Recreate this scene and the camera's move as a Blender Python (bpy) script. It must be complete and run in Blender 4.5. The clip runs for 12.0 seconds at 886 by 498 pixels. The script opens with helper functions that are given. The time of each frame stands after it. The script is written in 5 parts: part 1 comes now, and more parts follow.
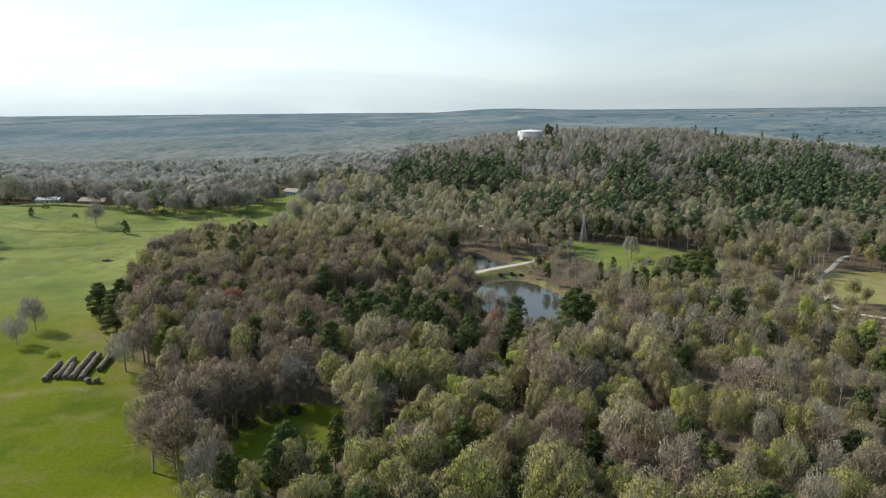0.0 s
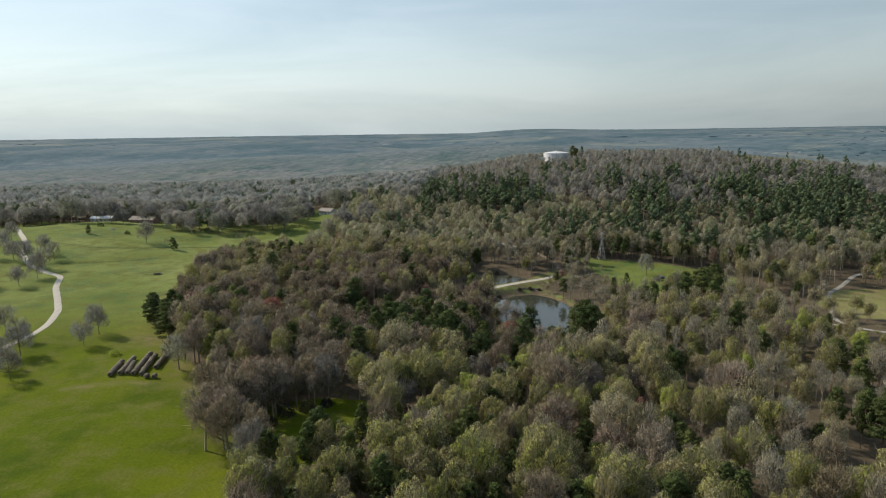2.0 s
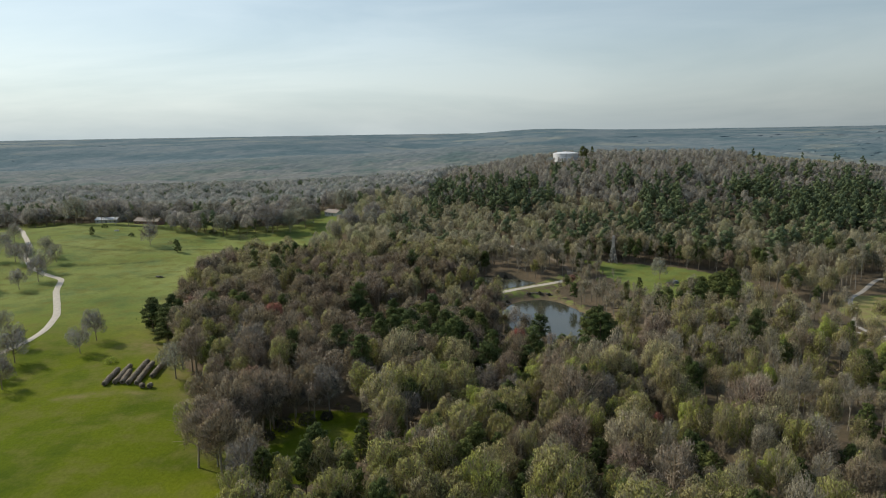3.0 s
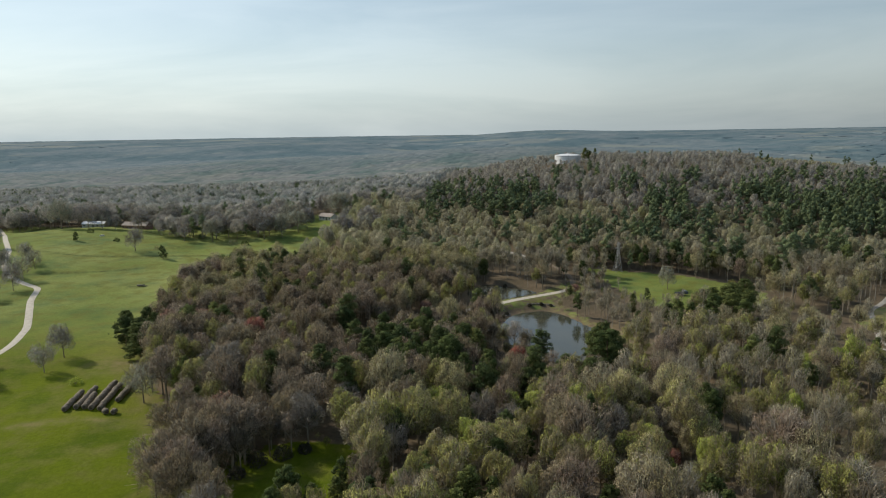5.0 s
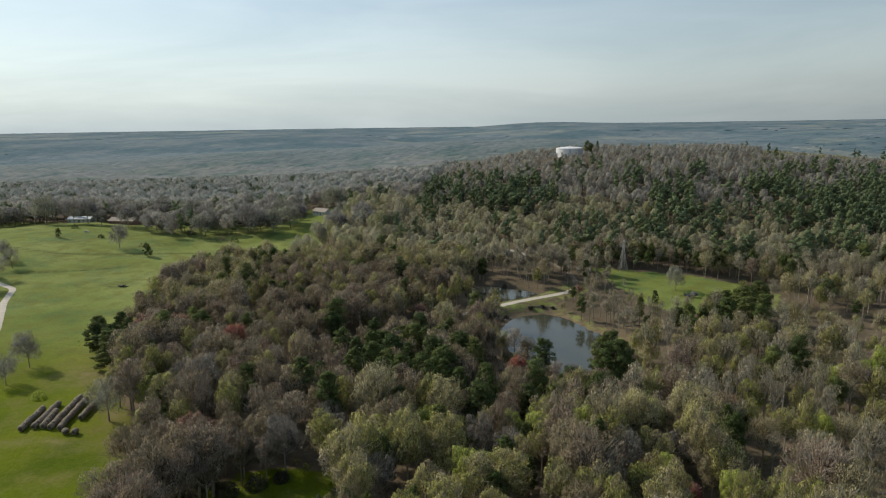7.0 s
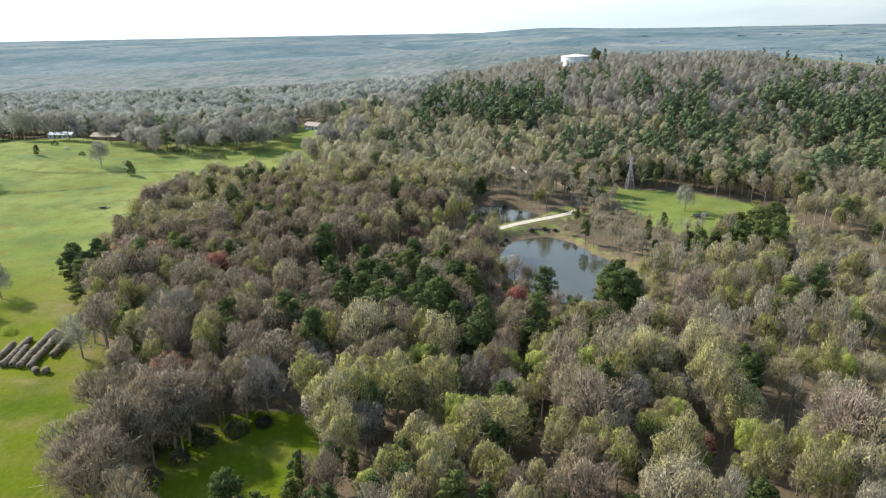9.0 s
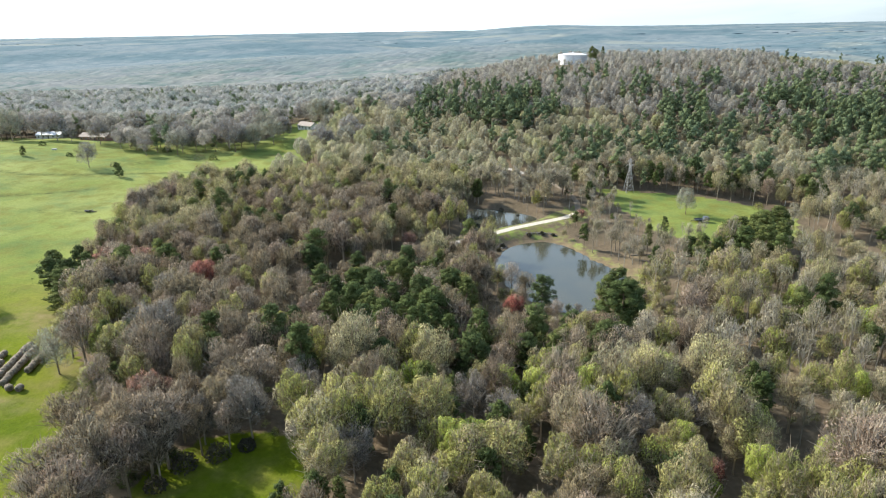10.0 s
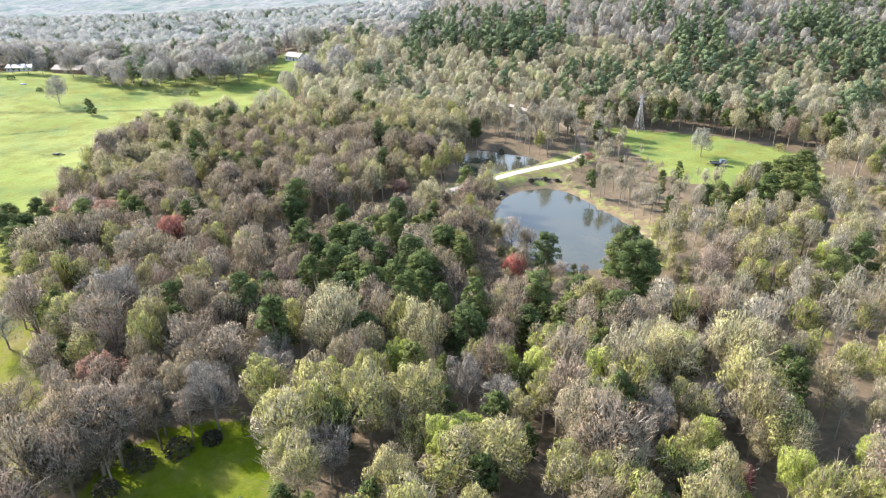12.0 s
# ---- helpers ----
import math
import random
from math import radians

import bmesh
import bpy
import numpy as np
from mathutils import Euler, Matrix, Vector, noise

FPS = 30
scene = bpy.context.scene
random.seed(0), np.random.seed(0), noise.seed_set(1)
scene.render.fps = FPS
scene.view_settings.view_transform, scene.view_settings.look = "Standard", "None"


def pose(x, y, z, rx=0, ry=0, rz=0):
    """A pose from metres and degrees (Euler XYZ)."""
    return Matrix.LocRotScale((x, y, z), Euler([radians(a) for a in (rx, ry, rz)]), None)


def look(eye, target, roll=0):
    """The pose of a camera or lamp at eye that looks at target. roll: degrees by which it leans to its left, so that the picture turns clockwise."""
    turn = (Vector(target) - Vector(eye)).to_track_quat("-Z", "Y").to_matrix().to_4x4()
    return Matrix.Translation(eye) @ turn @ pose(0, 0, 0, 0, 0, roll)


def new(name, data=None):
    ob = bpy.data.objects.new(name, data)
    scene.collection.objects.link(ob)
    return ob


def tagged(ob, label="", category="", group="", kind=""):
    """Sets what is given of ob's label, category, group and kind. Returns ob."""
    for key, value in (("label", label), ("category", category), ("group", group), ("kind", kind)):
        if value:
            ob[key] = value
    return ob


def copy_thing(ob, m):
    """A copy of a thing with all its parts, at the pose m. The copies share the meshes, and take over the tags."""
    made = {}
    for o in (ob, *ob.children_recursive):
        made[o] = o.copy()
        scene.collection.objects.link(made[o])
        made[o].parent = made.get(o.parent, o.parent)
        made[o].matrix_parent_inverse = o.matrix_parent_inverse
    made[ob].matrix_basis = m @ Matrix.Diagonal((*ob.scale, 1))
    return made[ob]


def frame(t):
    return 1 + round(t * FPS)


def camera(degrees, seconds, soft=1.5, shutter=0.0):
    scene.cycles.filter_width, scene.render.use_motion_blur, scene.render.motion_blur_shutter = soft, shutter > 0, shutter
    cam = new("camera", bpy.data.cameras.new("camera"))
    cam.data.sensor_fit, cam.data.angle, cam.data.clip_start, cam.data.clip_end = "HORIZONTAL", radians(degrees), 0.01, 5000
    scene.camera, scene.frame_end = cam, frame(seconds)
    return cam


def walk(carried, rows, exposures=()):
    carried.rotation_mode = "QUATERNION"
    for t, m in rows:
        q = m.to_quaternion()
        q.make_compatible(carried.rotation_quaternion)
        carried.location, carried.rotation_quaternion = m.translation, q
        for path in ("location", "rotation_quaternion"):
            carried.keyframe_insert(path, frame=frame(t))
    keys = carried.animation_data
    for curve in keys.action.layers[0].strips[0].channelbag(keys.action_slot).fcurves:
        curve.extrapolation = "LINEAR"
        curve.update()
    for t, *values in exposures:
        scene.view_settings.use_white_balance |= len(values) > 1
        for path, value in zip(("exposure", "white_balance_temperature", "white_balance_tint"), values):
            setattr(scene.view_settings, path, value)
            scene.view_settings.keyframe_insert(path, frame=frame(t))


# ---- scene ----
cam = camera(70.3, 12.0, soft=1.1)
PATH = [
    (0, (-4.84, 26.07, 67.59), (-12.60, 123.42, 46.08), -0.61),
    (0.5, (-2.80, 15.31, 68.51), (-11.02, 112.92, 48.40), -0.68),
    (1, (0.15, 4.92, 69.21), (-9.63, 102.63, 50.31), -0.90),
    (1.5, (1.20, 2.55, 69.74), (-10.59, 100.12, 51.29), -0.95),
    (2, (1.23, 7.79, 69.77), (-11.69, 105.24, 51.39), -0.92),
    (2.5, (1.06, 11.61, 70.00), (-12.79, 108.93, 51.62), -0.92),
    (3, (0.94, 15.46, 69.87), (-13.34, 112.72, 51.52), -0.99),
    (5, (0.94, 31.43, 69.94), (-13.50, 128.70, 51.79), -0.97),
    (5.5, (0.68, 35.71, 70.10), (-13.71, 132.99, 51.94), -0.91),
    (6, (0.62, 39.53, 70.17), (-13.80, 136.81, 52.06), -0.93),
    (6.5, (0.45, 43.24, 70.14), (-13.99, 140.52, 52.05), -0.95),
    (7, (0.37, 46.62, 70.09), (-14.05, 143.66, 50.72), -0.94),
    (7.5, (0.29, 50.25, 69.76), (-14.02, 145.42, 42.60), -1.04),
    (9.5, (-0.32, 64.27, 69.98), (-14.46, 157.65, 37.10), -1.13),
    (10, (-0.49, 67.71, 70.40), (-14.19, 161.08, 37.32), -1.14),
    (10.5, (-0.69, 71.07, 70.20), (-14.32, 163.97, 35.79), -1.16),
    (11, (-0.69, 74.37, 70.15), (-14.20, 165.25, 30.67), -1.24),
    (11.5, (-0.82, 77.87, 70.32), (-14.18, 167.04, 27.07), -1.33),
    (12, (-1.15, 85.21, 70.19), (-14.51, 174.41, 27.01), -1.35),
]
EXPOSURES = [(0, 0.36, 6600, 10), (0.5, 0.3, 6650, 10), (1, 0.22, 6700, 10), (1.5, 0.1, 6750, 10), (2.5, -0.1, 6800, 10), (7, -0.1, 6800, 10), (7.7, 0.18, 6650, 10), (9.3, 1.06, 6500, 10), (10.5, 1.18, 6450, 12), (11, 1.28, 6420, 14), (12, 1.82, 6350, 17)]
walk(cam, [(t, look(eye, target, roll)) for t, eye, target, roll in PATH], EXPOSURES)

# ---------------------------------------------------------------- light
SUN_AZ = math.atan2(-0.93, 0.36)      # clockwise from north (+y)
SUN_EL = radians(36)
to_sun = Vector((math.sin(SUN_AZ) * math.cos(SUN_EL), math.cos(SUN_AZ) * math.cos(SUN_EL), math.sin(SUN_EL)))
sun = new("sun", bpy.data.lights.new("sun", "SUN"))
sun.data.energy, sun.data.angle, sun.data.color = 3.9, radians(1.0), (1.0, 0.93, 0.82)
sun.matrix_world = look(to_sun * 900, (0, 0, 0))

world = bpy.data.worlds.new("sky")
scene.world = world
world.use_nodes = True
wn, wl = world.node_tree.nodes, world.node_tree.links
wn.clear()
w_out, w_bg = wn.new("ShaderNodeOutputWorld"), wn.new("ShaderNodeBackground")
w_sky = wn.new("ShaderNodeTexSky")
w_sky.sky_type, w_sky.sun_disc, w_sky.sun_elevation, w_sky.sun_rotation = "NISHITA", False, SUN_EL, SUN_AZ
w_sky.dust_density, w_sky.air_density, w_sky.altitude = 0.7, 1.0, 150
w_tc, w_map, w_no, w_ramp = (wn.new("ShaderNodeTexCoord"), wn.new("ShaderNodeMapping"), wn.new("ShaderNodeTexNoise"), wn.new("ShaderNodeValToRGB"))
w_map.inputs["Scale"].default_value = (1.0, 1.2, 6.5)
w_map.inputs["Rotation"].default_value = (radians(3), radians(-4), 0)
w_no.inputs["Scale"].default_value, w_no.inputs["Detail"].default_value, w_no.inputs["Roughness"].default_value = 1.5, 6, 0.55
w_no.inputs["Distortion"].default_value = 0.5
w_ramp.color_ramp.elements[0].position, w_ramp.color_ramp.elements[1].position = 0.36, 0.66
w_ramp.color_ramp.elements[0].color, w_ramp.color_ramp.elements[1].color = (0.45, 0.555, 0.615, 1), (0.645, 0.738, 0.778, 1)
w_sep, w_veil = wn.new("ShaderNodeSeparateXYZ"), wn.new("ShaderNodeValToRGB")
for k, (z, v) in enumerate(((0.0, 0.96), (0.14, 0.62), (0.75, 0.2))):
    e = w_veil.color_ramp.elements[k] if k < 2 else w_veil.color_ramp.elements.new(z)
    e.position, e.color = z, (v, v, v, 1)
w_mul, w_mix = wn.new("ShaderNodeMix"), wn.new("ShaderNodeMix")
for n in (w_mul, w_mix):
    n.data_type = "RGBA"
w_mul.blend_type = "MULTIPLY"
w_mul.inputs["Factor"].default_value = 1.0
w_mul.inputs["B"].default_value = (0.135, 0.145, 0.147, 1)
wl.new(w_tc.outputs["Generated"], w_map.inputs["Vector"])
wl.new(w_map.outputs["Vector"], w_no.inputs["Vector"])
wl.new(w_no.outputs["Fac"], w_ramp.inputs["Fac"])
wl.new(w_tc.outputs["Generated"], w_sep.inputs["Vector"])
wl.new(w_sep.outputs["Z"], w_veil.inputs["Fac"])
wl.new(w_sky.outputs["Color"], w_mul.inputs["A"])
wl.new(w_mul.outputs["Result"], w_mix.inputs["A"])
# the haze is brighter towards the sun
w_dot, w_glow, w_lit = wn.new("ShaderNodeVectorMath"), wn.new("ShaderNodeMapRange"), wn.new("ShaderNodeVectorMath")
w_dot.operation, w_lit.operation = "DOT_PRODUCT", "SCALE"
w_dot.inputs[1].default_value = to_sun
w_glow.inputs["From Min"].default_value, w_glow.inputs["From Max"].default_value = -0.1, 0.85
w_glow.inputs["To Min"].default_value, w_glow.inputs["To Max"].default_value = 0.67, 1.3
wl.new(w_tc.outputs["Generated"], w_dot.inputs[0])
wl.new(w_dot.outputs["Value"], w_glow.inputs["Value"])
wl.new(w_ramp.outputs["Color"], w_lit.inputs[0])
wl.new(w_glow.outputs["Result"], w_lit.inputs["Scale"])
wl.new(w_lit.outputs["Vector"], w_mix.inputs["B"])
wl.new(w_veil.outputs["Color"], w_mix.inputs["Factor"])
# thicker, duller haze right at the horizon
w_low, w_dim = wn.new("ShaderNodeMapRange"), wn.new("ShaderNodeVectorMath")
w_low.inputs["From Min"].default_value, w_low.inputs["From Max"].default_value = 0.0, 0.075
w_low.inputs["To Min"].default_value, w_low.inputs["To Max"].default_value = 0.92, 1.0
w_dim.operation = "SCALE"
wl.new(w_sep.outputs["Z"], w_low.inputs["Value"])
wl.new(w_mix.outputs["Result"], w_dim.inputs[0])
wl.new(w_low.outputs["Result"], w_dim.inputs["Scale"])
wl.new(w_dim.outputs["Vector"], w_bg.inputs["Color"])
wl.new(w_bg.outputs["Background"], w_out.inputs["Surface"])


# ---------------------------------------------------------------- materials
def material(name, rough=0.85, metal=0.0):
    m = bpy.data.materials.new(name)
    m.use_nodes = True
    nt = m.node_tree
    b = nt.nodes["Principled BSDF"]
    b.inputs["Roughness"].default_value, b.inputs["Metallic"].default_value = rough, metal
    b.inputs["Specular IOR Level"].default_value = 0.25
    return m, nt, b


def mixrgb(nt, fac, a, b, mode="MIX"):
    n = nt.nodes.new("ShaderNodeMix")
    n.data_type, n.blend_type = "RGBA", mode
    for key, v in (("Factor", fac), ("A", a), ("B", b)):
        if isinstance(v, bpy.types.NodeSocket):
            nt.links.new(v, n.inputs[key])
        else:
            n.inputs[key].default_value = v if key == "Factor" else (*v[:3], 1)
    return n.outputs["Result"]


def noise_fac(nt, scale, lo=0.35, hi=0.65, detail=4, vec=None, rough=0.55):
    n, r = nt.nodes.new("ShaderNodeTexNoise"), nt.nodes.new("ShaderNodeMapRange")
    n.inputs["Scale"].default_value, n.inputs["Detail"].default_value, n.inputs["Roughness"].default_value = scale, detail, rough
    if vec is None:
        g = nt.nodes.new("ShaderNodeNewGeometry")
        vec = g.outputs["Position"]
    nt.links.new(vec, n.inputs["Vector"])
    r.inputs["From Min"].default_value, r.inputs["From Max"].default_value = lo, hi
    nt.links.new(n.outputs["Fac"], r.inputs["Value"])
    return r.outputs["Result"]


def bump(nt, b, fac, strength=0.4, dist=0.1):
    n = nt.nodes.new("ShaderNodeBump")
    n.inputs["Strength"].default_value, n.inputs["Distance"].default_value = strength, dist
    nt.links.new(fac, n.inputs["Height"])
    nt.links.new(n.outputs["Normal"], b.inputs["Normal"])


def attribute(nt, name):
    n = nt.nodes.new("ShaderNodeAttribute")
    n.attribute_name = name
    return n.outputs["Fac"]


def math_node(nt, op, a, b):
    n = nt.nodes.new("ShaderNodeMath")
    n.operation = op
    for i, v in enumerate((a, b)):
        if isinstance(v, bpy.types.NodeSocket):
            nt.links.new(v, n.inputs[i])
        else:
            n.inputs[i].default_value = v
    return n.outputs[0]


def surface(name, c1, c2, scale=1.0, rough=0.85, metal=0.0, relief=0.3, dist=0.05, fine=8.0):
    """Two tones at two scales of noise, with fine relief."""
    m, nt, b = material(name, rough, metal)
    c = mixrgb(nt, noise_fac(nt, scale), c1, c2)
    f = noise_fac(nt, scale * fine, 0.3, 0.7)
    c = mixrgb(nt, f, c, mixrgb(nt, 1.0, c, (0.72, 0.72, 0.72), "MULTIPLY"))
    nt.links.new(c, b.inputs["Base Color"])
    if relief:
        bump(nt, b, f, relief, dist)
    return m


def tree_material(name, tones, rough=0.9, through_light=0.0, lace=0.5, grain=2.4, soft_lace=0.13, fibre=True):
    """Foliage or twigs whose tone differs from tree to tree, and a little from piece to piece."""
    m, nt, b = material(name, rough)
    b.inputs["Specular IOR Level"].default_value = 0.06
    info, geo = nt.nodes.new("ShaderNodeObjectInfo"), nt.nodes.new("ShaderNodeNewGeometry")
    per_tree = math_node(nt, "FRACT", math_node(nt, "ADD", attribute(nt, "tint"), info.outputs["Random"]), 0.0)
    ramp = nt.nodes.new("ShaderNodeValToRGB")
    el = ramp.color_ramp.elements
    while len(el) < len(tones):
        el.new(0.5)
    for i, c in enumerate(tones):
        el[i].position, el[i].color = i / (len(tones) - 1), (*c, 1)
    nt.links.new(per_tree, ramp.inputs["Fac"])
    r = nt.nodes.new("ShaderNodeMapRange")
    r.inputs["To Min"].default_value, r.inputs["To Max"].default_value = 0.84, 1.16
    nt.links.new(geo.outputs["Random Per Island"], r.inputs["Value"])
    vm = nt.nodes.new("ShaderNodeVectorMath")
    vm.operation = "SCALE"
    nt.links.new(ramp.outputs["Color"], vm.inputs[0])
    nt.links.new(r.outputs["Result"], vm.inputs["Scale"])
    nt.links.new(vm.outputs["Vector"], b.inputs["Base Color"])
    # fine twigs and leaves let the light and the view through
    geo_c = nt.nodes.new("ShaderNodeVectorMath")
    geo_c.operation = "MULTIPLY"
    geo_c.inputs[1].default_value = (1.0, 1.0, 0.2 if fibre else 0.5)
    if fibre:
        fan = nt.nodes.new("ShaderNodeAttribute")
        fan.attribute_name = "fan"
        nt.links.new(fan.outputs["Vector"], geo_c.inputs[0])
    else:
        nt.links.new(geo.outputs["Position"], geo_c.inputs[0])
    holes = noise_fac(nt, grain, lace - soft_lace, lace + soft_lace, 3, geo_c.outputs["Vector"], 0.6)
    if lace > 0:
        nt.links.new(holes, b.inputs["Alpha"])
    if through_light:
        tr, ms = nt.nodes.new("ShaderNodeBsdfTranslucent"), nt.nodes.new("ShaderNodeMixShader")
        nt.links.new(vm.outputs["Vector"], tr.inputs["Color"])
        ms.inputs["Fac"].default_value = through_light
        nt.links.new(b.outputs["BSDF"], ms.inputs[1])
        nt.links.new(tr.outputs["BSDF"], ms.inputs[2])
        last = ms.outputs["Shader"]
        if lace > 0:
            gap, ms2 = nt.nodes.new("ShaderNodeBsdfTransparent"), nt.nodes.new("ShaderNodeMixShader")
            nt.links.new(holes, ms2.inputs["Fac"])
            nt.links.new(gap.outputs["BSDF"], ms2.inputs[1])
            nt.links.new(last, ms2.inputs[2])
            last = ms2.outputs["Shader"]
            for link in list(b.inputs["Alpha"].links):
                nt.links.remove(link)
        nt.links.new(last, nt.nodes["Material Output"].inputs["Surface"])
    return m


M_BARK = tree_material("bark", [(0.270, 0.222, 0.155), (0.198, 0.158, 0.109), (0.354, 0.302, 0.233), (0.239, 0.190, 0.131)], lace=0.0)
M_PALEBARK = tree_material("pale_bark", [(0.279, 0.255, 0.212), (0.218, 0.192, 0.152), (0.318, 0.298, 0.258), (0.246, 0.218, 0.176)], lace=0.0)
M_PINEBARK = surface("pine_bark", (0.13, 0.09, 0.065), (0.21, 0.15, 0.11), 1.2, relief=0.5)
M_TWIG = tree_material("grey_twigs", [(0.357, 0.299, 0.212), (0.264, 0.210, 0.144), (0.336, 0.282, 0.170), (0.308, 0.232, 0.178), (0.436, 0.369, 0.278), (0.315, 0.261, 0.155), (0.214, 0.164, 0.122)], through_light=0.3, lace=0.60, grain=5.2, soft_lace=0.09)
M_TWIGTAN = tree_material("tan_twigs", [(0.435, 0.387, 0.219), (0.362, 0.317, 0.171), (0.461, 0.425, 0.238), (0.412, 0.387, 0.166), (0.449, 0.406, 0.274), (0.336, 0.282, 0.166)], through_light=0.37, lace=0.595, grain=5.2, soft_lace=0.09)
M_TWIGTHIN = tree_material("thin_pale_twigs", [(0.422, 0.378, 0.246), (0.358, 0.313, 0.205), (0.454, 0.414, 0.298), (0.412, 0.383, 0.210), (0.401, 0.356, 0.271)], through_light=0.4, lace=0.612, grain=5.2, soft_lace=0.09)
M_PALETWIG = tree_material("silver_twigs", [(0.297, 0.270, 0.229), (0.252, 0.230, 0.198), (0.324, 0.293, 0.242)], through_light=0.3, lace=0.60, grain=5.2, soft_lace=0.09)
M_BUD = tree_material("spring_buds", [(0.300, 0.288, 0.104), (0.258, 0.264, 0.080), (0.328, 0.306, 0.130), (0.270, 0.292, 0.078), (0.306, 0.270, 0.128)], through_light=0.3, lace=0.56, grain=4.2, soft_lace=0.09)
M_LIME = tree_material("lime_leaves", [(0.305, 0.380, 0.066), (0.360, 0.415, 0.100), (0.330, 0.370, 0.100)], through_light=0.45, lace=0.54, grain=5.0)
M_SCRUB = tree_material("dark_scrub", [(0.085, 0.072, 0.05), (0.06, 0.058, 0.04), (0.10, 0.09, 0.055)], lace=0.0)
M_RED = tree_material("red_buds", [(0.36, 0.125, 0.095), (0.31, 0.18, 0.135), (0.33, 0.205, 0.15)], through_light=0.25, lace=0.57, grain=5.0)
M_NEEDLE = tree_material("pine_needles", [(0.067, 0.092, 0.032), (0.087, 0.114, 0.038), (0.059, 0.084, 0.033), (0.118, 0.137, 0.044), (0.078, 0.103, 0.036)], through_light=0.2, lace=0.49, grain=4.2, soft_lace=0.05, fibre=False)
# far crowns: paler, greyer than the near ones, with haze in the base colour
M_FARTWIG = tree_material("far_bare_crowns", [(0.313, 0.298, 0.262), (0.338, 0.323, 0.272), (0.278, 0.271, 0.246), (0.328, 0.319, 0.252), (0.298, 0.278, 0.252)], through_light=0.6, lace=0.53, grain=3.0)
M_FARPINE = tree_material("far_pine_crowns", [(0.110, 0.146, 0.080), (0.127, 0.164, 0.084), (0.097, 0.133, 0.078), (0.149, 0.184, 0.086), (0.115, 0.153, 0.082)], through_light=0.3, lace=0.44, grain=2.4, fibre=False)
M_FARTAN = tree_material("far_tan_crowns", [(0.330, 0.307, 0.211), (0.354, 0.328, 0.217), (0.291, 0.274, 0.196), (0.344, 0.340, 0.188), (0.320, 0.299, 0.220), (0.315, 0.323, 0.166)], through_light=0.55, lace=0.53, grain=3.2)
# crowns farther back: thicker haze painted in as cooler grey
M_HAZETWIG = tree_material("hazed_grey_crowns", [(0.348, 0.352, 0.330), (0.374, 0.376, 0.340), (0.302, 0.315, 0.300), (0.352, 0.364, 0.322), (0.241, 0.276, 0.256), (0.332, 0.326, 0.319)], through_light=0.6, lace=0.53, grain=3.0)
# twig tones cooled towards grey: some haze is in the colour
M_OAKTWIG = tree_material("oak_twigs", [(0.335, 0.328, 0.307), (0.260, 0.248, 0.231), (0.345, 0.357, 0.272), (0.299, 0.292, 0.279)], through_light=0.4, lace=0.60, grain=4.0)
M_GRAVEL = surface("pale_gravel", (0.48, 0.435, 0.35), (0.60, 0.55, 0.46), 0.6, relief=0.3)
M_TRACK = surface("grey_gravel", (0.34, 0.32, 0.28), (0.44, 0.41, 0.36), 0.6, relief=0.3)
# darker than the gravel: the trees' shade is put into this track's colour
M_SHADETRACK = surface("shaded_track", (0.19, 0.15, 0.105), (0.26, 0.215, 0.155), 0.6, relief=0.3)
M_BALE = surface("weathered_hay", (0.17, 0.14, 0.10), (0.32, 0.27, 0.20), 1.6, relief=0.8, dist=0.08)
M_BALEEND = surface("dark_hay_end", (0.075, 0.06, 0.045), (0.15, 0.12, 0.085), 3.0, relief=0.8)
M_STEEL = surface("galvanised_steel", (0.42, 0.40, 0.38), (0.52, 0.50, 0.47), 2.0, rough=0.6, metal=0.1, relief=0.05)
M_TANK = surface("white_tank_paint", (0.78, 0.78, 0.76), (0.84, 0.84, 0.82), 0.15, rough=0.5, relief=0.0)
M_TANKROOF = surface("white_roof_paint", (0.80, 0.80, 0.79), (0.85, 0.85, 0.84), 0.2, rough=0.5, relief=0.0)
M_WHITE = surface("white_siding", (0.66, 0.65, 0.62), (0.74, 0.73, 0.70), 0.6, relief=0.1)
M_BRICK = surface("red_brick", (0.30, 0.17, 0.13), (0.38, 0.22, 0.17), 2.0)
M_ROOFGREY = surface("grey_shingle", (0.24, 0.24, 0.24), (0.31, 0.30, 0.29), 0.8)
M_ROOFTAN = surface("pale_shingle", (0.33, 0.28, 0.24), (0.40, 0.35, 0.30), 0.8)
M_ROOFMETAL = surface("pale_metal_roof", (0.48, 0.52, 0.56), (0.56, 0.60, 0.63), 0.4, rough=0.45, metal=0.2, relief=0.0)
M_DARK = surface("dark_paint", (0.03, 0.03, 0.035), (0.05, 0.05, 0.055), 1.0, rough=0.4, relief=0.0)
M_BLUE = surface("faded_blue_paint", (0.10, 0.13, 0.16), (0.15, 0.18, 0.21), 1.0, rough=0.45, relief=0.0)
M_RUBBER = surface("black_rubber", (0.02, 0.02, 0.02), (0.035, 0.035, 0.035), 3.0)
M_STONE = surface("dark_riprap", (0.10, 0.095, 0.085), (0.20, 0.19, 0.17), 0.9, relief=0.6)
M_LOG = surface("weathered_log", (0.20, 0.165, 0.13), (0.30, 0.255, 0.21), 1.5, relief=0.5)
m, nt, b = material("window_glass", 0.08)
b.inputs["Base Color"].default_value = (0.03, 0.035, 0.04, 1)
M_GLASS = m
m, nt, b = material("pond_water", 0.06)
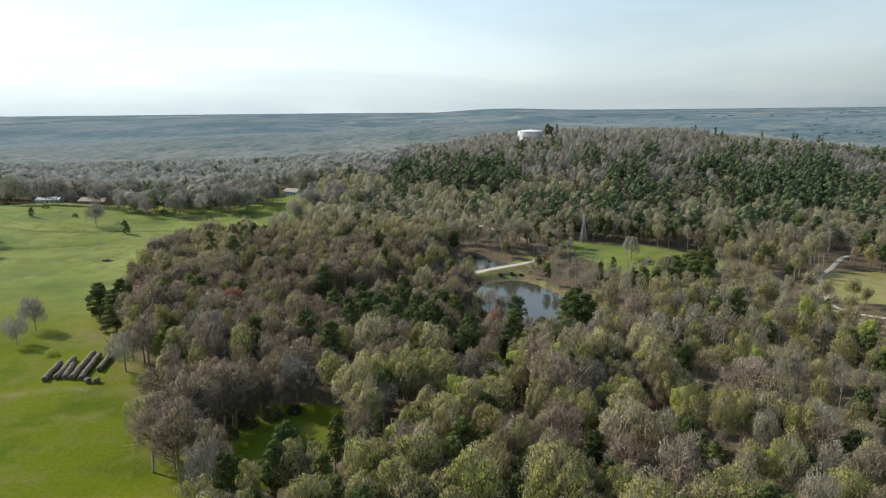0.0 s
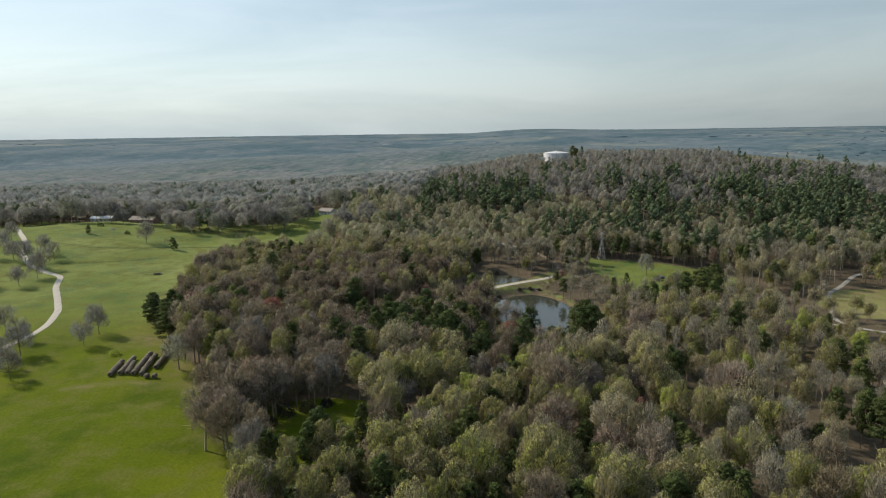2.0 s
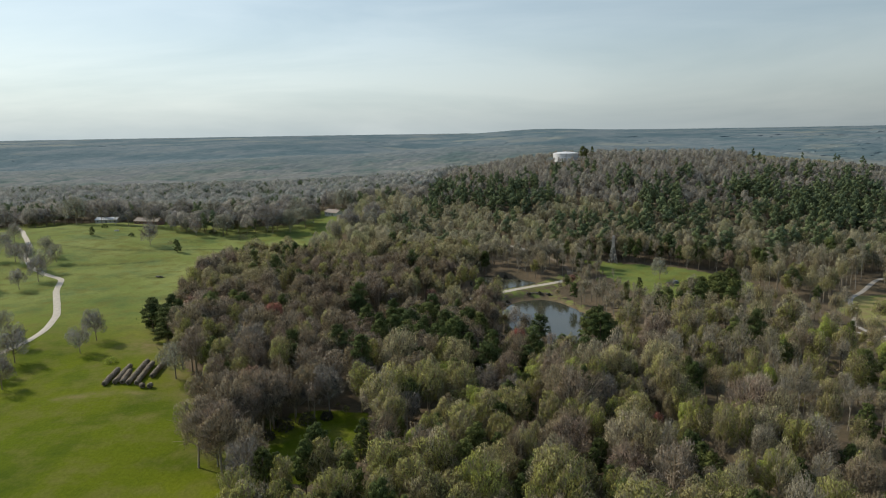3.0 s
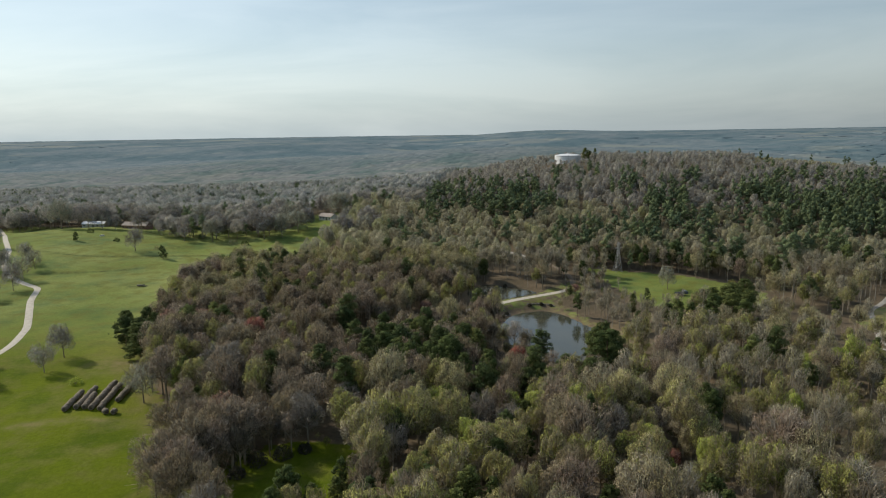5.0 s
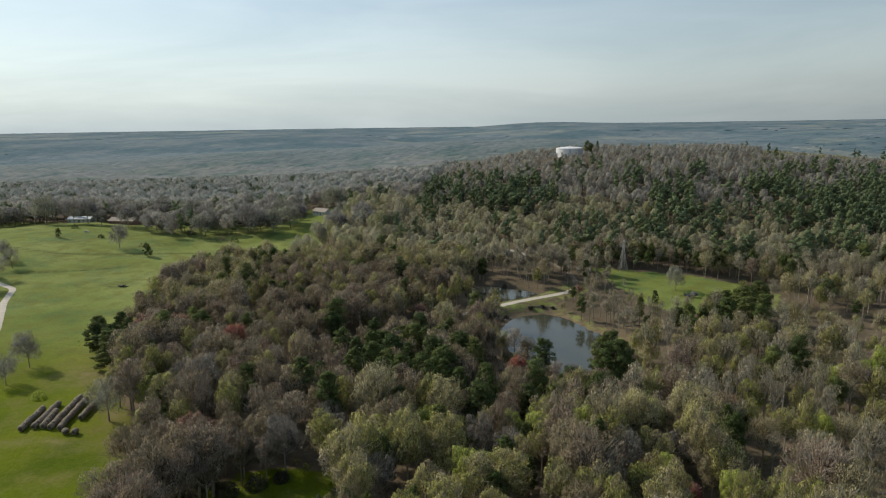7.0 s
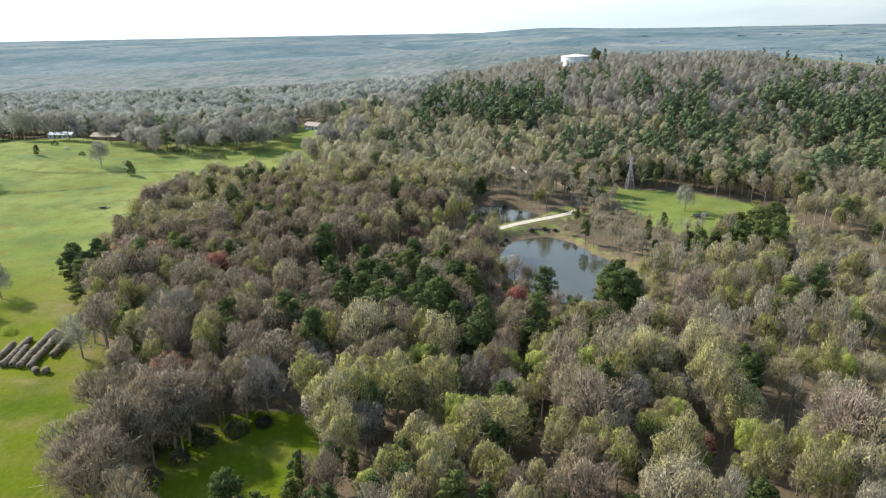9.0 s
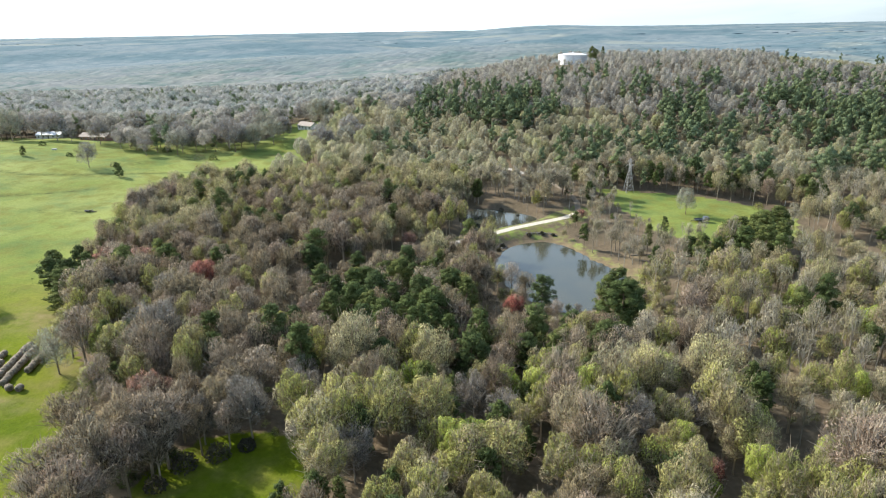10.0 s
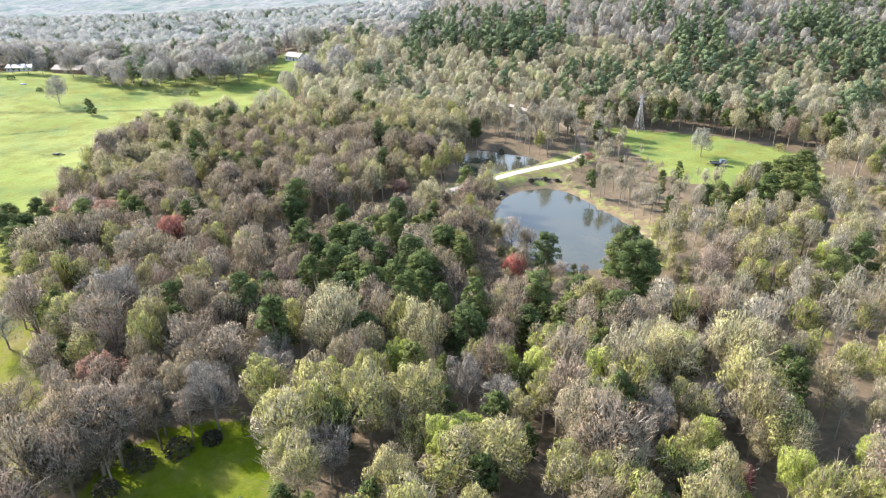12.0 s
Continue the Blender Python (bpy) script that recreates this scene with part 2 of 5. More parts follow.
b.inputs["Base Color"].default_value = (0.045, 0.05, 0.035, 1)
b.inputs["Specular IOR Level"].default_value = 0.5
nt.links.new(mixrgb(nt, noise_fac(nt, 0.08), (0.06, 0.06, 0.04), (0.04, 0.046, 0.035)), b.inputs["Base Color"])
bump(nt, b, noise_fac(nt, 1.6, 0.2, 0.8, 3), 0.12, 0.05)
M_WATER = m

# the ground: meadow grass, bare soil, leaf litter under the woods, haze-tinted wooded distance
m, nt, b = material("ground", 0.95)
b.inputs["Specular IOR Level"].default_value = 0.05
grass = mixrgb(nt, noise_fac(nt, 0.03, 0.3, 0.7), (0.101, 0.138, 0.006), (0.145, 0.166, 0.012))
# farther grass is paler and bluer: haze put into its colour
hazed_grass = mixrgb(nt, noise_fac(nt, 0.03, 0.3, 0.7), (0.160, 0.206, 0.050), (0.226, 0.255, 0.082))
grass = mixrgb(nt, attribute(nt, "hazed_grass"), grass, hazed_grass)
grass = mixrgb(nt, noise_fac(nt, 0.011, 0.42, 0.62, 3), grass, mixrgb(nt, 1.0, grass, (1.5, 1.35, 1.6), "MULTIPLY"))
grass = mixrgb(nt, noise_fac(nt, 0.06, 0.46, 0.66, 5), grass, mixrgb(nt, 1.0, grass, (0.58, 0.7, 0.75), "MULTIPLY"))
grass = mixrgb(nt, noise_fac(nt, 0.13, 0.47, 0.75), grass, (0.165, 0.16, 0.04))
grass = mixrgb(nt, noise_fac(nt, 1.1, 0.2, 0.8, 6), mixrgb(nt, 1.0, grass, (0.68, 0.72, 0.62), "MULTIPLY"), grass)
grass = mixrgb(nt, math_node(nt, "MULTIPLY", attribute(nt, "tussock"), noise_fac(nt, 0.3, 0.3, 0.6)), grass, (0.062, 0.075, 0.022))
litter = mixrgb(nt, noise_fac(nt, 0.09), (0.175, 0.135, 0.09), (0.12, 0.10, 0.066))
litter = mixrgb(nt, noise_fac(nt, 0.9, 0.25, 0.75, 6), mixrgb(nt, 1.0, litter, (0.6, 0.6, 0.6), "MULTIPLY"), litter)
soil = mixrgb(nt, noise_fac(nt, 0.4), (0.27, 0.205, 0.12), (0.21, 0.16, 0.09))
# far land: aerial haze put into the base colour as blue-grey
hazy_land = mixrgb(nt, noise_fac(nt, 0.006, 0.40, 0.60, 6), (0.112, 0.150, 0.158), (0.148, 0.182, 0.186))
hazy_land = mixrgb(nt, noise_fac(nt, 0.03, 0.38, 0.62, 6), mixrgb(nt, 1.0, hazy_land, (0.82, 0.85, 0.87), "MULTIPLY"), mixrgb(nt, 1.0, hazy_land, (1.1, 1.07, 1.04), "MULTIPLY"))
hazy_land = mixrgb(nt, noise_fac(nt, 0.0016, 0.42, 0.62, 3), hazy_land, (0.17, 0.195, 0.19))
hazy_land = mixrgb(nt, noise_fac(nt, 0.0013, 0.46, 0.58, 4), hazy_land, (0.085, 0.125, 0.135))
soft_edge = math_node(nt, "ADD", attribute(nt, "grass"), math_node(nt, "MULTIPLY", math_node(nt, "SUBTRACT", noise_fac(nt, 0.35, 0.3, 0.7), 0.5), 0.5))
r = nt.nodes.new("ShaderNodeMapRange")
r.inputs["From Min"].default_value, r.inputs["From Max"].default_value = 0.35, 0.65
nt.links.new(soft_edge, r.inputs["Value"])
c = mixrgb(nt, r.outputs["Result"], litter, grass)
soil_edge = math_node(nt, "MULTIPLY", attribute(nt, "soil"), noise_fac(nt, 0.22, 0.3, 0.6))
c = mixrgb(nt, soil_edge, c, soil)
c = mixrgb(nt, attribute(nt, "distance"), c, hazy_land)
nt.links.new(c, b.inputs["Base Color"])
bump(nt, b, noise_fac(nt, 1.3, 0.2, 0.8, 5), 0.5, 0.25)
M_GROUND = m

# far woods: mauve-grey, tan and pine-green treetops; haze painted in, bluer with every ridge
m, nt, b = material("far_canopy", 0.95)
b.inputs["Specular IOR Level"].default_value = 0.03
kind = attribute(nt, "crown")
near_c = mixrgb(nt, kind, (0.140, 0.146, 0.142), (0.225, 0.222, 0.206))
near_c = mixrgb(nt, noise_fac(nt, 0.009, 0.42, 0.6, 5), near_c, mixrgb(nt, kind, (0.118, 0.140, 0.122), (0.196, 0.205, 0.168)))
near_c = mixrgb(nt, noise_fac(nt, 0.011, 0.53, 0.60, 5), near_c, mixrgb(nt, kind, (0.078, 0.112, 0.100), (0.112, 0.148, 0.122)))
# treetops with the haze in their colour
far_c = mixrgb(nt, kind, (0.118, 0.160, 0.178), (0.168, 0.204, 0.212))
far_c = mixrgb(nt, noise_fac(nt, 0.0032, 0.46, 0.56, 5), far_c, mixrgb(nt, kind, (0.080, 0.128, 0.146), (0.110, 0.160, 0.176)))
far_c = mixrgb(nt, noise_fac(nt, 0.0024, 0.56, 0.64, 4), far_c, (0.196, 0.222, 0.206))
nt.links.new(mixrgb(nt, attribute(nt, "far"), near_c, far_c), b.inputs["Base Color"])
M_CANOPY = m


# ---------------------------------------------------------------- helpers for meshes
def fanned(v, seed=0.0):
    """Places along the twigs of a crown that spreads upwards from its foot."""
    v = np.asarray(v, dtype=float)
    top = max(0.1, v[:, 2].max())
    k = 1.0 / (0.3 + 0.8 * np.clip(v[:, 2], 0, None) / top)
    return np.column_stack((v[:, 0] * k + seed * 31.7, v[:, 1] * k + seed * 17.3, v[:, 2] + seed * 5.1))


def mesh_from(name, verts, tris, mat, tint=None, smooth=False, fan=None):
    """A mesh of triangles from arrays."""
    verts, tris = np.asarray(verts, dtype=np.float32), np.asarray(tris, dtype=np.int32)
    me = bpy.data.meshes.new(name)
    me.vertices.add(len(verts))
    me.vertices.foreach_set("co", verts.ravel())
    me.loops.add(tris.size)
    me.loops.foreach_set("vertex_index", tris.ravel())
    me.polygons.add(len(tris))
    me.polygons.foreach_set("loop_start", np.arange(0, tris.size, 3, dtype=np.int32))
    me.polygons.foreach_set("use_smooth", np.full(len(tris), smooth))
    if tint is not None:
        me.attributes.new("tint", "FLOAT", "POINT").data.foreach_set("value", np.asarray(tint, dtype=np.float32))
    if fan is not None:
        me.attributes.new("fan", "FLOAT_VECTOR", "POINT").data.foreach_set("vector", np.asarray(fan, dtype=np.float32).ravel())
    me.materials.append(mat)
    me.update(calc_edges=True)
    return me


def part(name, bm, mat, parent=None, label="", at=None):
    """Links a bmesh as one mesh object under a thing or a part."""
    me = bpy.data.meshes.new(name)
    bm.to_mesh(me)
    bm.free()
    me.materials.append(mat)
    ob = new(name, me)
    if parent is not None:
        ob.parent = parent
    if at is not None:
        ob.matrix_basis = at
    if label:
        ob["label"] = label
    return ob


def box(bm, x0, y0, z0, x1, y1, z1, bevel=0.0):
    vs = [bm.verts.new((x, y, z)) for z in (z0, z1) for x, y in ((x0, y0), (x1, y0), (x1, y1), (x0, y1))]
    fs = [bm.faces.new([vs[i] for i in f]) for f in ((3, 2, 1, 0), (4, 5, 6, 7), (0, 1, 5, 4), (1, 2, 6, 5), (2, 3, 7, 6), (3, 0, 4, 7))]
    if bevel:
        bmesh.ops.bevel(bm, geom=list({e for f in fs for e in f.edges}), offset=bevel, segments=2, affect="EDGES")
    return bm


def bar(bm, a, b, w):
    """A thin four-sided bar from a to b."""
    a, b = Vector(a), Vector(b)
    d = (b - a).normalized()
    u = d.orthogonal().normalized()
    v = d.cross(u)
    rings = [[bm.verts.new(p + (u * i + v * j) * w / 2) for i, j in ((1, 1), (-1, 1), (-1, -1), (1, -1))] for p in (a, b)]
    for i in range(4):
        bm.faces.new((rings[0][i], rings[0][(i + 1) % 4], rings[1][(i + 1) % 4], rings[1][i]))
    bm.faces.new(rings[0][::-1])
    bm.faces.new(rings[1])


def sst(a, b, v):
    t = np.clip((v - a) / (b - a), 0, 1)
    return t * t * (3 - 2 * t)


# ---------------------------------------------------------------- the plan
POND_C, POND_LEVEL = (9.0, 259.0), -4.7
POND_RIM = [(31, 253), (26, 263), (20, 272.5), (16, 280), (11, 287), (4, 291), (-3, 288), (-9, 281), (-11, 272), (-8, 254), (-2, 240), (10, 230), (24, 236)]
BACK_C, BACK_LEVEL = (-12.5, 311.0), -3.1
BACK_RIM = [(2, 315), (-3, 321), (-12, 325), (-22, 329), (-29, 318), (-25, 302), (-17, 295), (-10, 300)]
DAM = [(-62, 236), (-48, 252), (-41, 262), (-33, 273), (-26, 280), (-17, 287.5), (-9, 296), (2, 305), (9, 310), (15, 315), (18.5, 321), (19, 333), (16, 348), (9, 362), (0, 373), (-10, 381), (-26, 394)]
LANE_W = [(-420, 470), (-345, 395), (-323, 372), (-296, 345), (-279, 322), (-260, 304), (-240, 293), (-229, 288), (-218, 270), (-202, 251), (-188, 234), (-178, 216), (-174, 202), (-173, 188), (-180, 165), (-205, 130)]
LANE_E = [(200, 350), (162, 332), (146, 312), (136, 301), (128, 279), (121, 262), (124, 250), (112, 215), (103, 188), (99, 175), (108, 150)]
SPUR_E = [(112, 258.5), (121, 253), (133, 243), (150, 236)]


def radial(x, y, centre, rim):
    """1 on the rim of a pond, less inside it."""
    a = np.array([math.atan2(q - centre[1], p - centre[0]) for p, q in rim])
    r = np.array([math.hypot(q - centre[1], p - centre[0]) for p, q in rim])
    o = np.argsort(a)
    a, r = a[o], r[o]
    a, r = np.concatenate((a[-2:] - 2 * np.pi, a, a[:2] + 2 * np.pi)), np.concatenate((r[-2:], r, r[:2]))
    return np.hypot(x - centre[0], y - centre[1]) / np.interp(np.arctan2(y - centre[1], x - centre[0]), a, r)


def line_distance(x, y, line):
    best = np.full(np.shape(x), 1e9)
    for (ax, ay), (bx, by) in zip(line, line[1:]):
        dx, dy = bx - ax, by - ay
        t = np.clip(((x - ax) * dx + (y - ay) * dy) / (dx * dx + dy * dy), 0, 1)
        best = np.minimum(best, np.hypot(x - ax - t * dx, y - ay - t * dy))
    return best


def land(x, y):
    """The height of the land without ponds and dam."""
    d = np.hypot(x, y)
    z = -5.2 * np.exp(-((x - 12) / 80) ** 2 - ((y - 252) / 66) ** 2)
    z = z - 4.0 * sst(40, 130, x) * (1 - sst(300, 380, y)) * sst(60, 140, y)
    z = z + 42 * sst(345, 600, y) * (1 - sst(640, 1000, y) * 0.75) * np.exp(-(np.maximum(0, 60 - x) / 190) ** 2) * np.exp(-(np.maximum(0, x - 130) / 290) ** 2)
    z = z + 9 * np.exp(-((x + 310) / 90) ** 2 - ((y - 385) / 90) ** 2)
    z = z - 16 * sst(720, 1050, y) * sst(100, 480, -x)
    z = z + sst(1100, 4700, d) * (56 - 6 * np.tanh(x / 900))
    z = z + sst(700, 1500, d) * (1 - sst(2200, 3800, d)) * (13 * np.sin(x / 310 + y / 520) + 13 * np.sin(y / 230 - x / 700 + 1.3))
    z = z + 0.35 * np.sin(x / 11 + 1.1 * np.sin(y / 17)) * np.sin(y / 13 + 0.7) + 0.5 * np.sin(x / 37 + 2) * np.sin(y / 43)
    return z


def ground_z(x, y):
    x, y = np.asarray(x, dtype=float), np.asarray(y, dtype=float)
    z = land(x, y)
    for centre, rim, level in ((POND_C, POND_RIM, POND_LEVEL), (BACK_C, BACK_RIM, BACK_LEVEL)):
        s = radial(x, y, centre, rim)
        k = sst(1.0, 1.45, s)
        z = np.where(s < 1, level - 1.6 * (1 - s ** 2), (level + 0.05) * (1 - k) + (z + (np.maximum(z, level + 0.5) - z) * (1 - sst(1.45, 2.1, s))) * k)
    dam = line_distance(x, y, DAM[4:11])
    k = sst(2.4, 8.0, dam)
    return (-1.9) * (1 - k) + z * k


EDGE_Y = (0, 60, 100, 136, 160, 170, 200, 226, 260, 300, 330, 345, 355, 400, 480, 520)
EDGE_X = (-30, -36, -46, -65, -82, -91, -117, -134, -148, -160, -164, -156, -125, -127, -148, -155)
GLADE = [(-58, 126), (-62, 138), (-63, 147), (-55, 152), (-48, 157), (-43, 162), (-38, 160), (-37, 150), (-36, 144), (-38, 136), (-43, 126)]
FIELD = [(27, 357), (44, 353), (70, 347), (94, 335), (104, 323), (98, 304), (70, 289), (48, 296), (36, 326)]


def inside(x, y, poly):
    x, y = np.asarray(x, dtype=float), np.asarray(y, dtype=float)
    r = np.zeros(x.shape, dtype=bool)
    for (ax, ay), (bx, by) in zip(poly, poly[1:] + poly[:1]):
        with np.errstate(divide="ignore", invalid="ignore"):
            r ^= ((ay > y) != (by > y)) & (x < (bx - ax) * (y - ay) / (by - ay + 1e-12) + ax)
    return r


def open_land(x, y):
    """Where grass grows and no wood stands."""
    meadow = (x < np.interp(y, EDGE_Y, EDGE_X)) & (y < 418 + 7 * np.sin(x / 30) + 8 * (x < -250)) & (x > -420)
    meadow |= (x > -172) & (x < -124 - 0.1 * (y - 400)) & (y > 385) & (y < 508)
    glade = inside(x, y, GLADE)
    east = ((x - 158) / 34) ** 2 + ((y - 282) / 27) ** 2 < 1
    corner = ((x - 79) / 17) ** 2 + ((y - 131) / 11) ** 2 < 1
    return meadow | glade | east | corner | inside(x, y, FIELD)


# ---------------------------------------------------------------- ground
def steps(lo, fine_lo, fine_hi, hi, fine, grow):
    mid = list(np.arange(fine_lo, fine_hi + 0.1, fine))
    s, v, up = fine, fine_hi, []
    while v < hi:
        s *= grow
        v += s
        up.append(v)
    s, v, down = fine, fine_lo, []
    while v > lo:
        s *= grow
        v -= s
        down.append(v)
    return np.array(down[::-1] + mid + up)


gx = steps(-4850, -200, 120, 4850, 2.2, 1.07)
gy = steps(-1500, 110, 370, 4880, 2.2, 1.06)
X, Y = np.meshgrid(gx, gy)
Z = ground_z(X, Y)
V = np.stack((X, Y, Z), -1).reshape(-1, 3)
i, j = np.meshgrid(np.arange(len(gx) - 1), np.arange(len(gy) - 1))
a = (j * len(gx) + i).ravel()
T = np.concatenate((np.stack((a, a + 1, a + len(gx) + 1), -1), np.stack((a, a + len(gx) + 1, a + len(gx)), -1)))
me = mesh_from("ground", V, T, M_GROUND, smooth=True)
grass_mask = (open_land(X, Y) | ((X < -128) & (Y > 340) & (Y < 462 + 12 * np.sin(X / 23)) & (X > -420))).astype(float)
grass_mask = np.maximum(grass_mask, 0.75 * (((X + 50) / 15) ** 2 + ((Y - 145) / 17) ** 2 < 1))
bank = radial(X, Y, POND_C, POND_RIM)
grass_mask = np.where((bank > 1.0) & (bank < 1.4) & (X > -6), np.maximum(grass_mask, 0.42 + 0.14 * np.sin(X * 0.7) * np.sin(Y * 0.5)), grass_mask)
grass_mask = np.where(line_distance(X, Y, DAM[4:11]) < 7, np.maximum(grass_mask, 0.5), grass_mask)
# how much of the haze colour the far land takes
haze_mask = sst(820, 1350, np.hypot(X, Y))
soil_mask = 0.8 * np.exp(-((radial(X, Y, POND_C, POND_RIM) - 1.06) / 0.09) ** 2) * (X > 8) * (Y > 248)
soil_mask = np.maximum(soil_mask, 0.5 * np.exp(-((X - np.interp(Y, EDGE_Y, EDGE_X) + 3) / 6) ** 2) * (Y < 265) * (Y > 135))
soil_mask = np.maximum(soil_mask, 0.7 * np.exp(-((X - 36) / 9) ** 2 - ((Y - 268) / 16) ** 2))
soil_mask = np.maximum(soil_mask, 0.75 * (((X - 158) / 34) ** 2 + ((Y - 282) / 27) ** 2 < 1))
SWALES = [[(-300, 352), (-256, 345), (-236, 350), (-208, 362), (-182, 372)], [(-262, 306), (-240, 312), (-222, 320), (-206, 330)]]
tussock = np.zeros(X.shape)
for line in SWALES:
    tussock = np.maximum(tussock, 0.9 * np.exp(-(line_distance(X, Y, line) / 1.7) ** 2))
for tx, ty, tr in ((-190, 300, 7), (-205, 296, 4), (-226, 352, 6), (-300, 404, 5), (-215, 384, 8), (-196, 402, 9), (-268, 372, 5), (-236, 416, 10), (-160, 262, 3), (-312, 340, 9)):
    tussock = np.maximum(tussock, 0.75 * np.exp(-((X - tx) / tr) ** 2 - ((Y - ty) / (tr * 0.7)) ** 2))
soil_mask = np.maximum(soil_mask, 0.55 * np.exp(-(line_distance(X, Y, [(-128, 158), (-120, 162), (-112, 165), (-98, 164)]) / 1.5) ** 2))
soil_mask = np.maximum(soil_mask, 0.6 * np.exp(-((X + 126) / 12) ** 2 - ((Y - 203) / 9) ** 2) * (X < np.interp(Y, EDGE_Y, EDGE_X)))
# the meadow's haze tint sets in with distance
hazed_grass = sst(185, 270, Y)
for key, val in (("hazed_grass", hazed_grass), ("grass", grass_mask), ("distance", haze_mask), ("soil", soil_mask), ("tussock", tussock)):
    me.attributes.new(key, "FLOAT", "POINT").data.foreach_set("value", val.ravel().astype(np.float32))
ground = tagged(new("ground", me), "rolling land with green meadow, leaf litter and haze-tinted wooded distance", "ground", kind="structure")


def ribbon(name, line, width, mat, label, category, lift=0.1):
    """A lane draped on the ground."""
    pts = []
    for p, q in zip(line, line[1:]):
        n = max(2, int(math.dist(p, q) / 2))
        pts += [(p[0] + (q[0] - p[0]) * k / n, p[1] + (q[1] - p[1]) * k / n) for k in range(n)]
    pts.append(line[-1])
    p = np.array(pts)
    for _ in range(6):
        p[1:-1] = 0.25 * p[:-2] + 0.5 * p[1:-1] + 0.25 * p[2:]
    t = np.gradient(p, axis=0)
    t /= np.linalg.norm(t, axis=1)[:, None]
    side = np.stack((-t[:, 1], t[:, 0]), -1)
    rng = np.random.default_rng(5)
    rows = []
    for k in (-0.5, -0.2, 0.2, 0.5):
        w = width * (1 + (0.1 * (rng.random(len(p)) - 0.5) if abs(k) == 0.5 else 0))
        q = p + side * (k * w)[:, None] if np.ndim(w) else p + side * k * w
        z = ground_z(q[:, 0], q[:, 1]) + lift * (1.0 if abs(k) < 0.4 else 0.3)
        rows.append(np.column_stack((q, z)))
    n = len(p)
    v = np.concatenate(rows)
    tri = []
    for r in range(3):
        a = np.arange(n - 1) + r * n
        tri += [np.stack((a + n, a, a + 1), -1), np.stack((a + n, a + 1, a + n + 1), -1)]
    return tagged(new(name, mesh_from(name, v, np.concatenate(tri), mat, smooth=True)), label, category, kind="structure")


ribbon("road", DAM[:11], 3.2, M_GRAVEL, "pale gravel road over the pond's dam", "road", 0.14)
ribbon("road", DAM[10:14], 2.4, M_SHADETRACK, "brown track among the slender trees, tree shade in its colour", "road", 0.13)
ribbon("road", DAM[13:], 2.8, M_TRACK, "grey gravel lane climbing behind the small pond", "road", 0.14)
ribbon("road", LANE_W, 2.7, M_GRAVEL, "winding pale gravel lane through the meadow", "road", 0.14)
ribbon("road", LANE_E, 2.0, M_TRACK, "grey gravel lane beside the eastern field", "road", 0.14)
ribbon("road", SPUR_E, 1.9, M_TRACK, "short grey gravel spur joining the eastern lane", "road", 0.16)


def water(name, centre, rim, level, label):
    ang = np.linspace(0, 2 * np.pi, 97)[:-1]
    u, w = np.cos(ang), np.sin(ang)
    r = 1.0 / radial(centre[0] + u, centre[1] + w, centre, rim) * 1.03
    v = np.column_stack((centre[0] + u * r, centre[1] + w * r, np.full(96, level)))
    v = np.vstack((v, [(centre[0], centre[1], level)]))
    k = np.arange(96)
    me = mesh_from(name, v, np.stack((k, (k + 1) % 96, np.full(96, 96)), -1), M_WATER)
    return tagged(new(name, me), label, "pond", kind="structure")


water("water", POND_C, POND_RIM, POND_LEVEL, "still grey pond reflecting the hazy sky")
water("water", BACK_C, BACK_RIM, BACK_LEVEL, "small dark pond behind the dam road")


# ---------------------------------------------------------------- trees
def tube(points, radii, sides):
    """A tapered tube along points."""
    points = [np.asarray(p, dtype=float) for p in points]
    v, t = [], []
    for k, p in enumerate(points):
        d = points[min(k + 1, len(points) - 1)] - points[max(k - 1, 0)]
        d = d / (np.linalg.norm(d) + 1e-9)
        u = np.cross(d, (1, 0, 0) if abs(d[0]) < 0.8 else (0, 1, 0))
        u /= np.linalg.norm(u)
        w = np.cross(d, u)
        for s in range(sides):
            a = 2 * math.pi * s / sides
            v.append(p + radii[k] * (u * math.cos(a) + w * math.sin(a)))
    for k in range(len(points) - 1):
        for s in range(sides):
            a, b = k * sides + s, k * sides + (s + 1) % sides
            t += [(a, b, b + sides), (a, b + sides, a + sides)]
    return np.array(v), np.array(t)


def join(pieces):
    v, t, n = [], [], 0
    for pv, pt in pieces:
        v.append(pv)
        t.append(np.asarray(pt) + n)
        n += len(pv)
    return np.concatenate(v), np.concatenate(t)


def slivers(base, way, length, width, rng, facing):
    """One thin pointed triangle for each twig."""
    n = len(base)
    side = np.cross(way, facing / (np.linalg.norm(facing, axis=1)[:, None] + 1e-9) + rng.normal(size=(n, 3)) * 0.35)
    side /= np.linalg.norm(side, axis=1)[:, None] + 1e-9
    half = side * np.reshape(width, (-1, 1)) / 2
    v = np.stack((base - half, base + half, base + way * np.reshape(length, (-1, 1))), 1).reshape(-1, 3)
    return v, np.arange(3 * n).reshape(-1, 3)


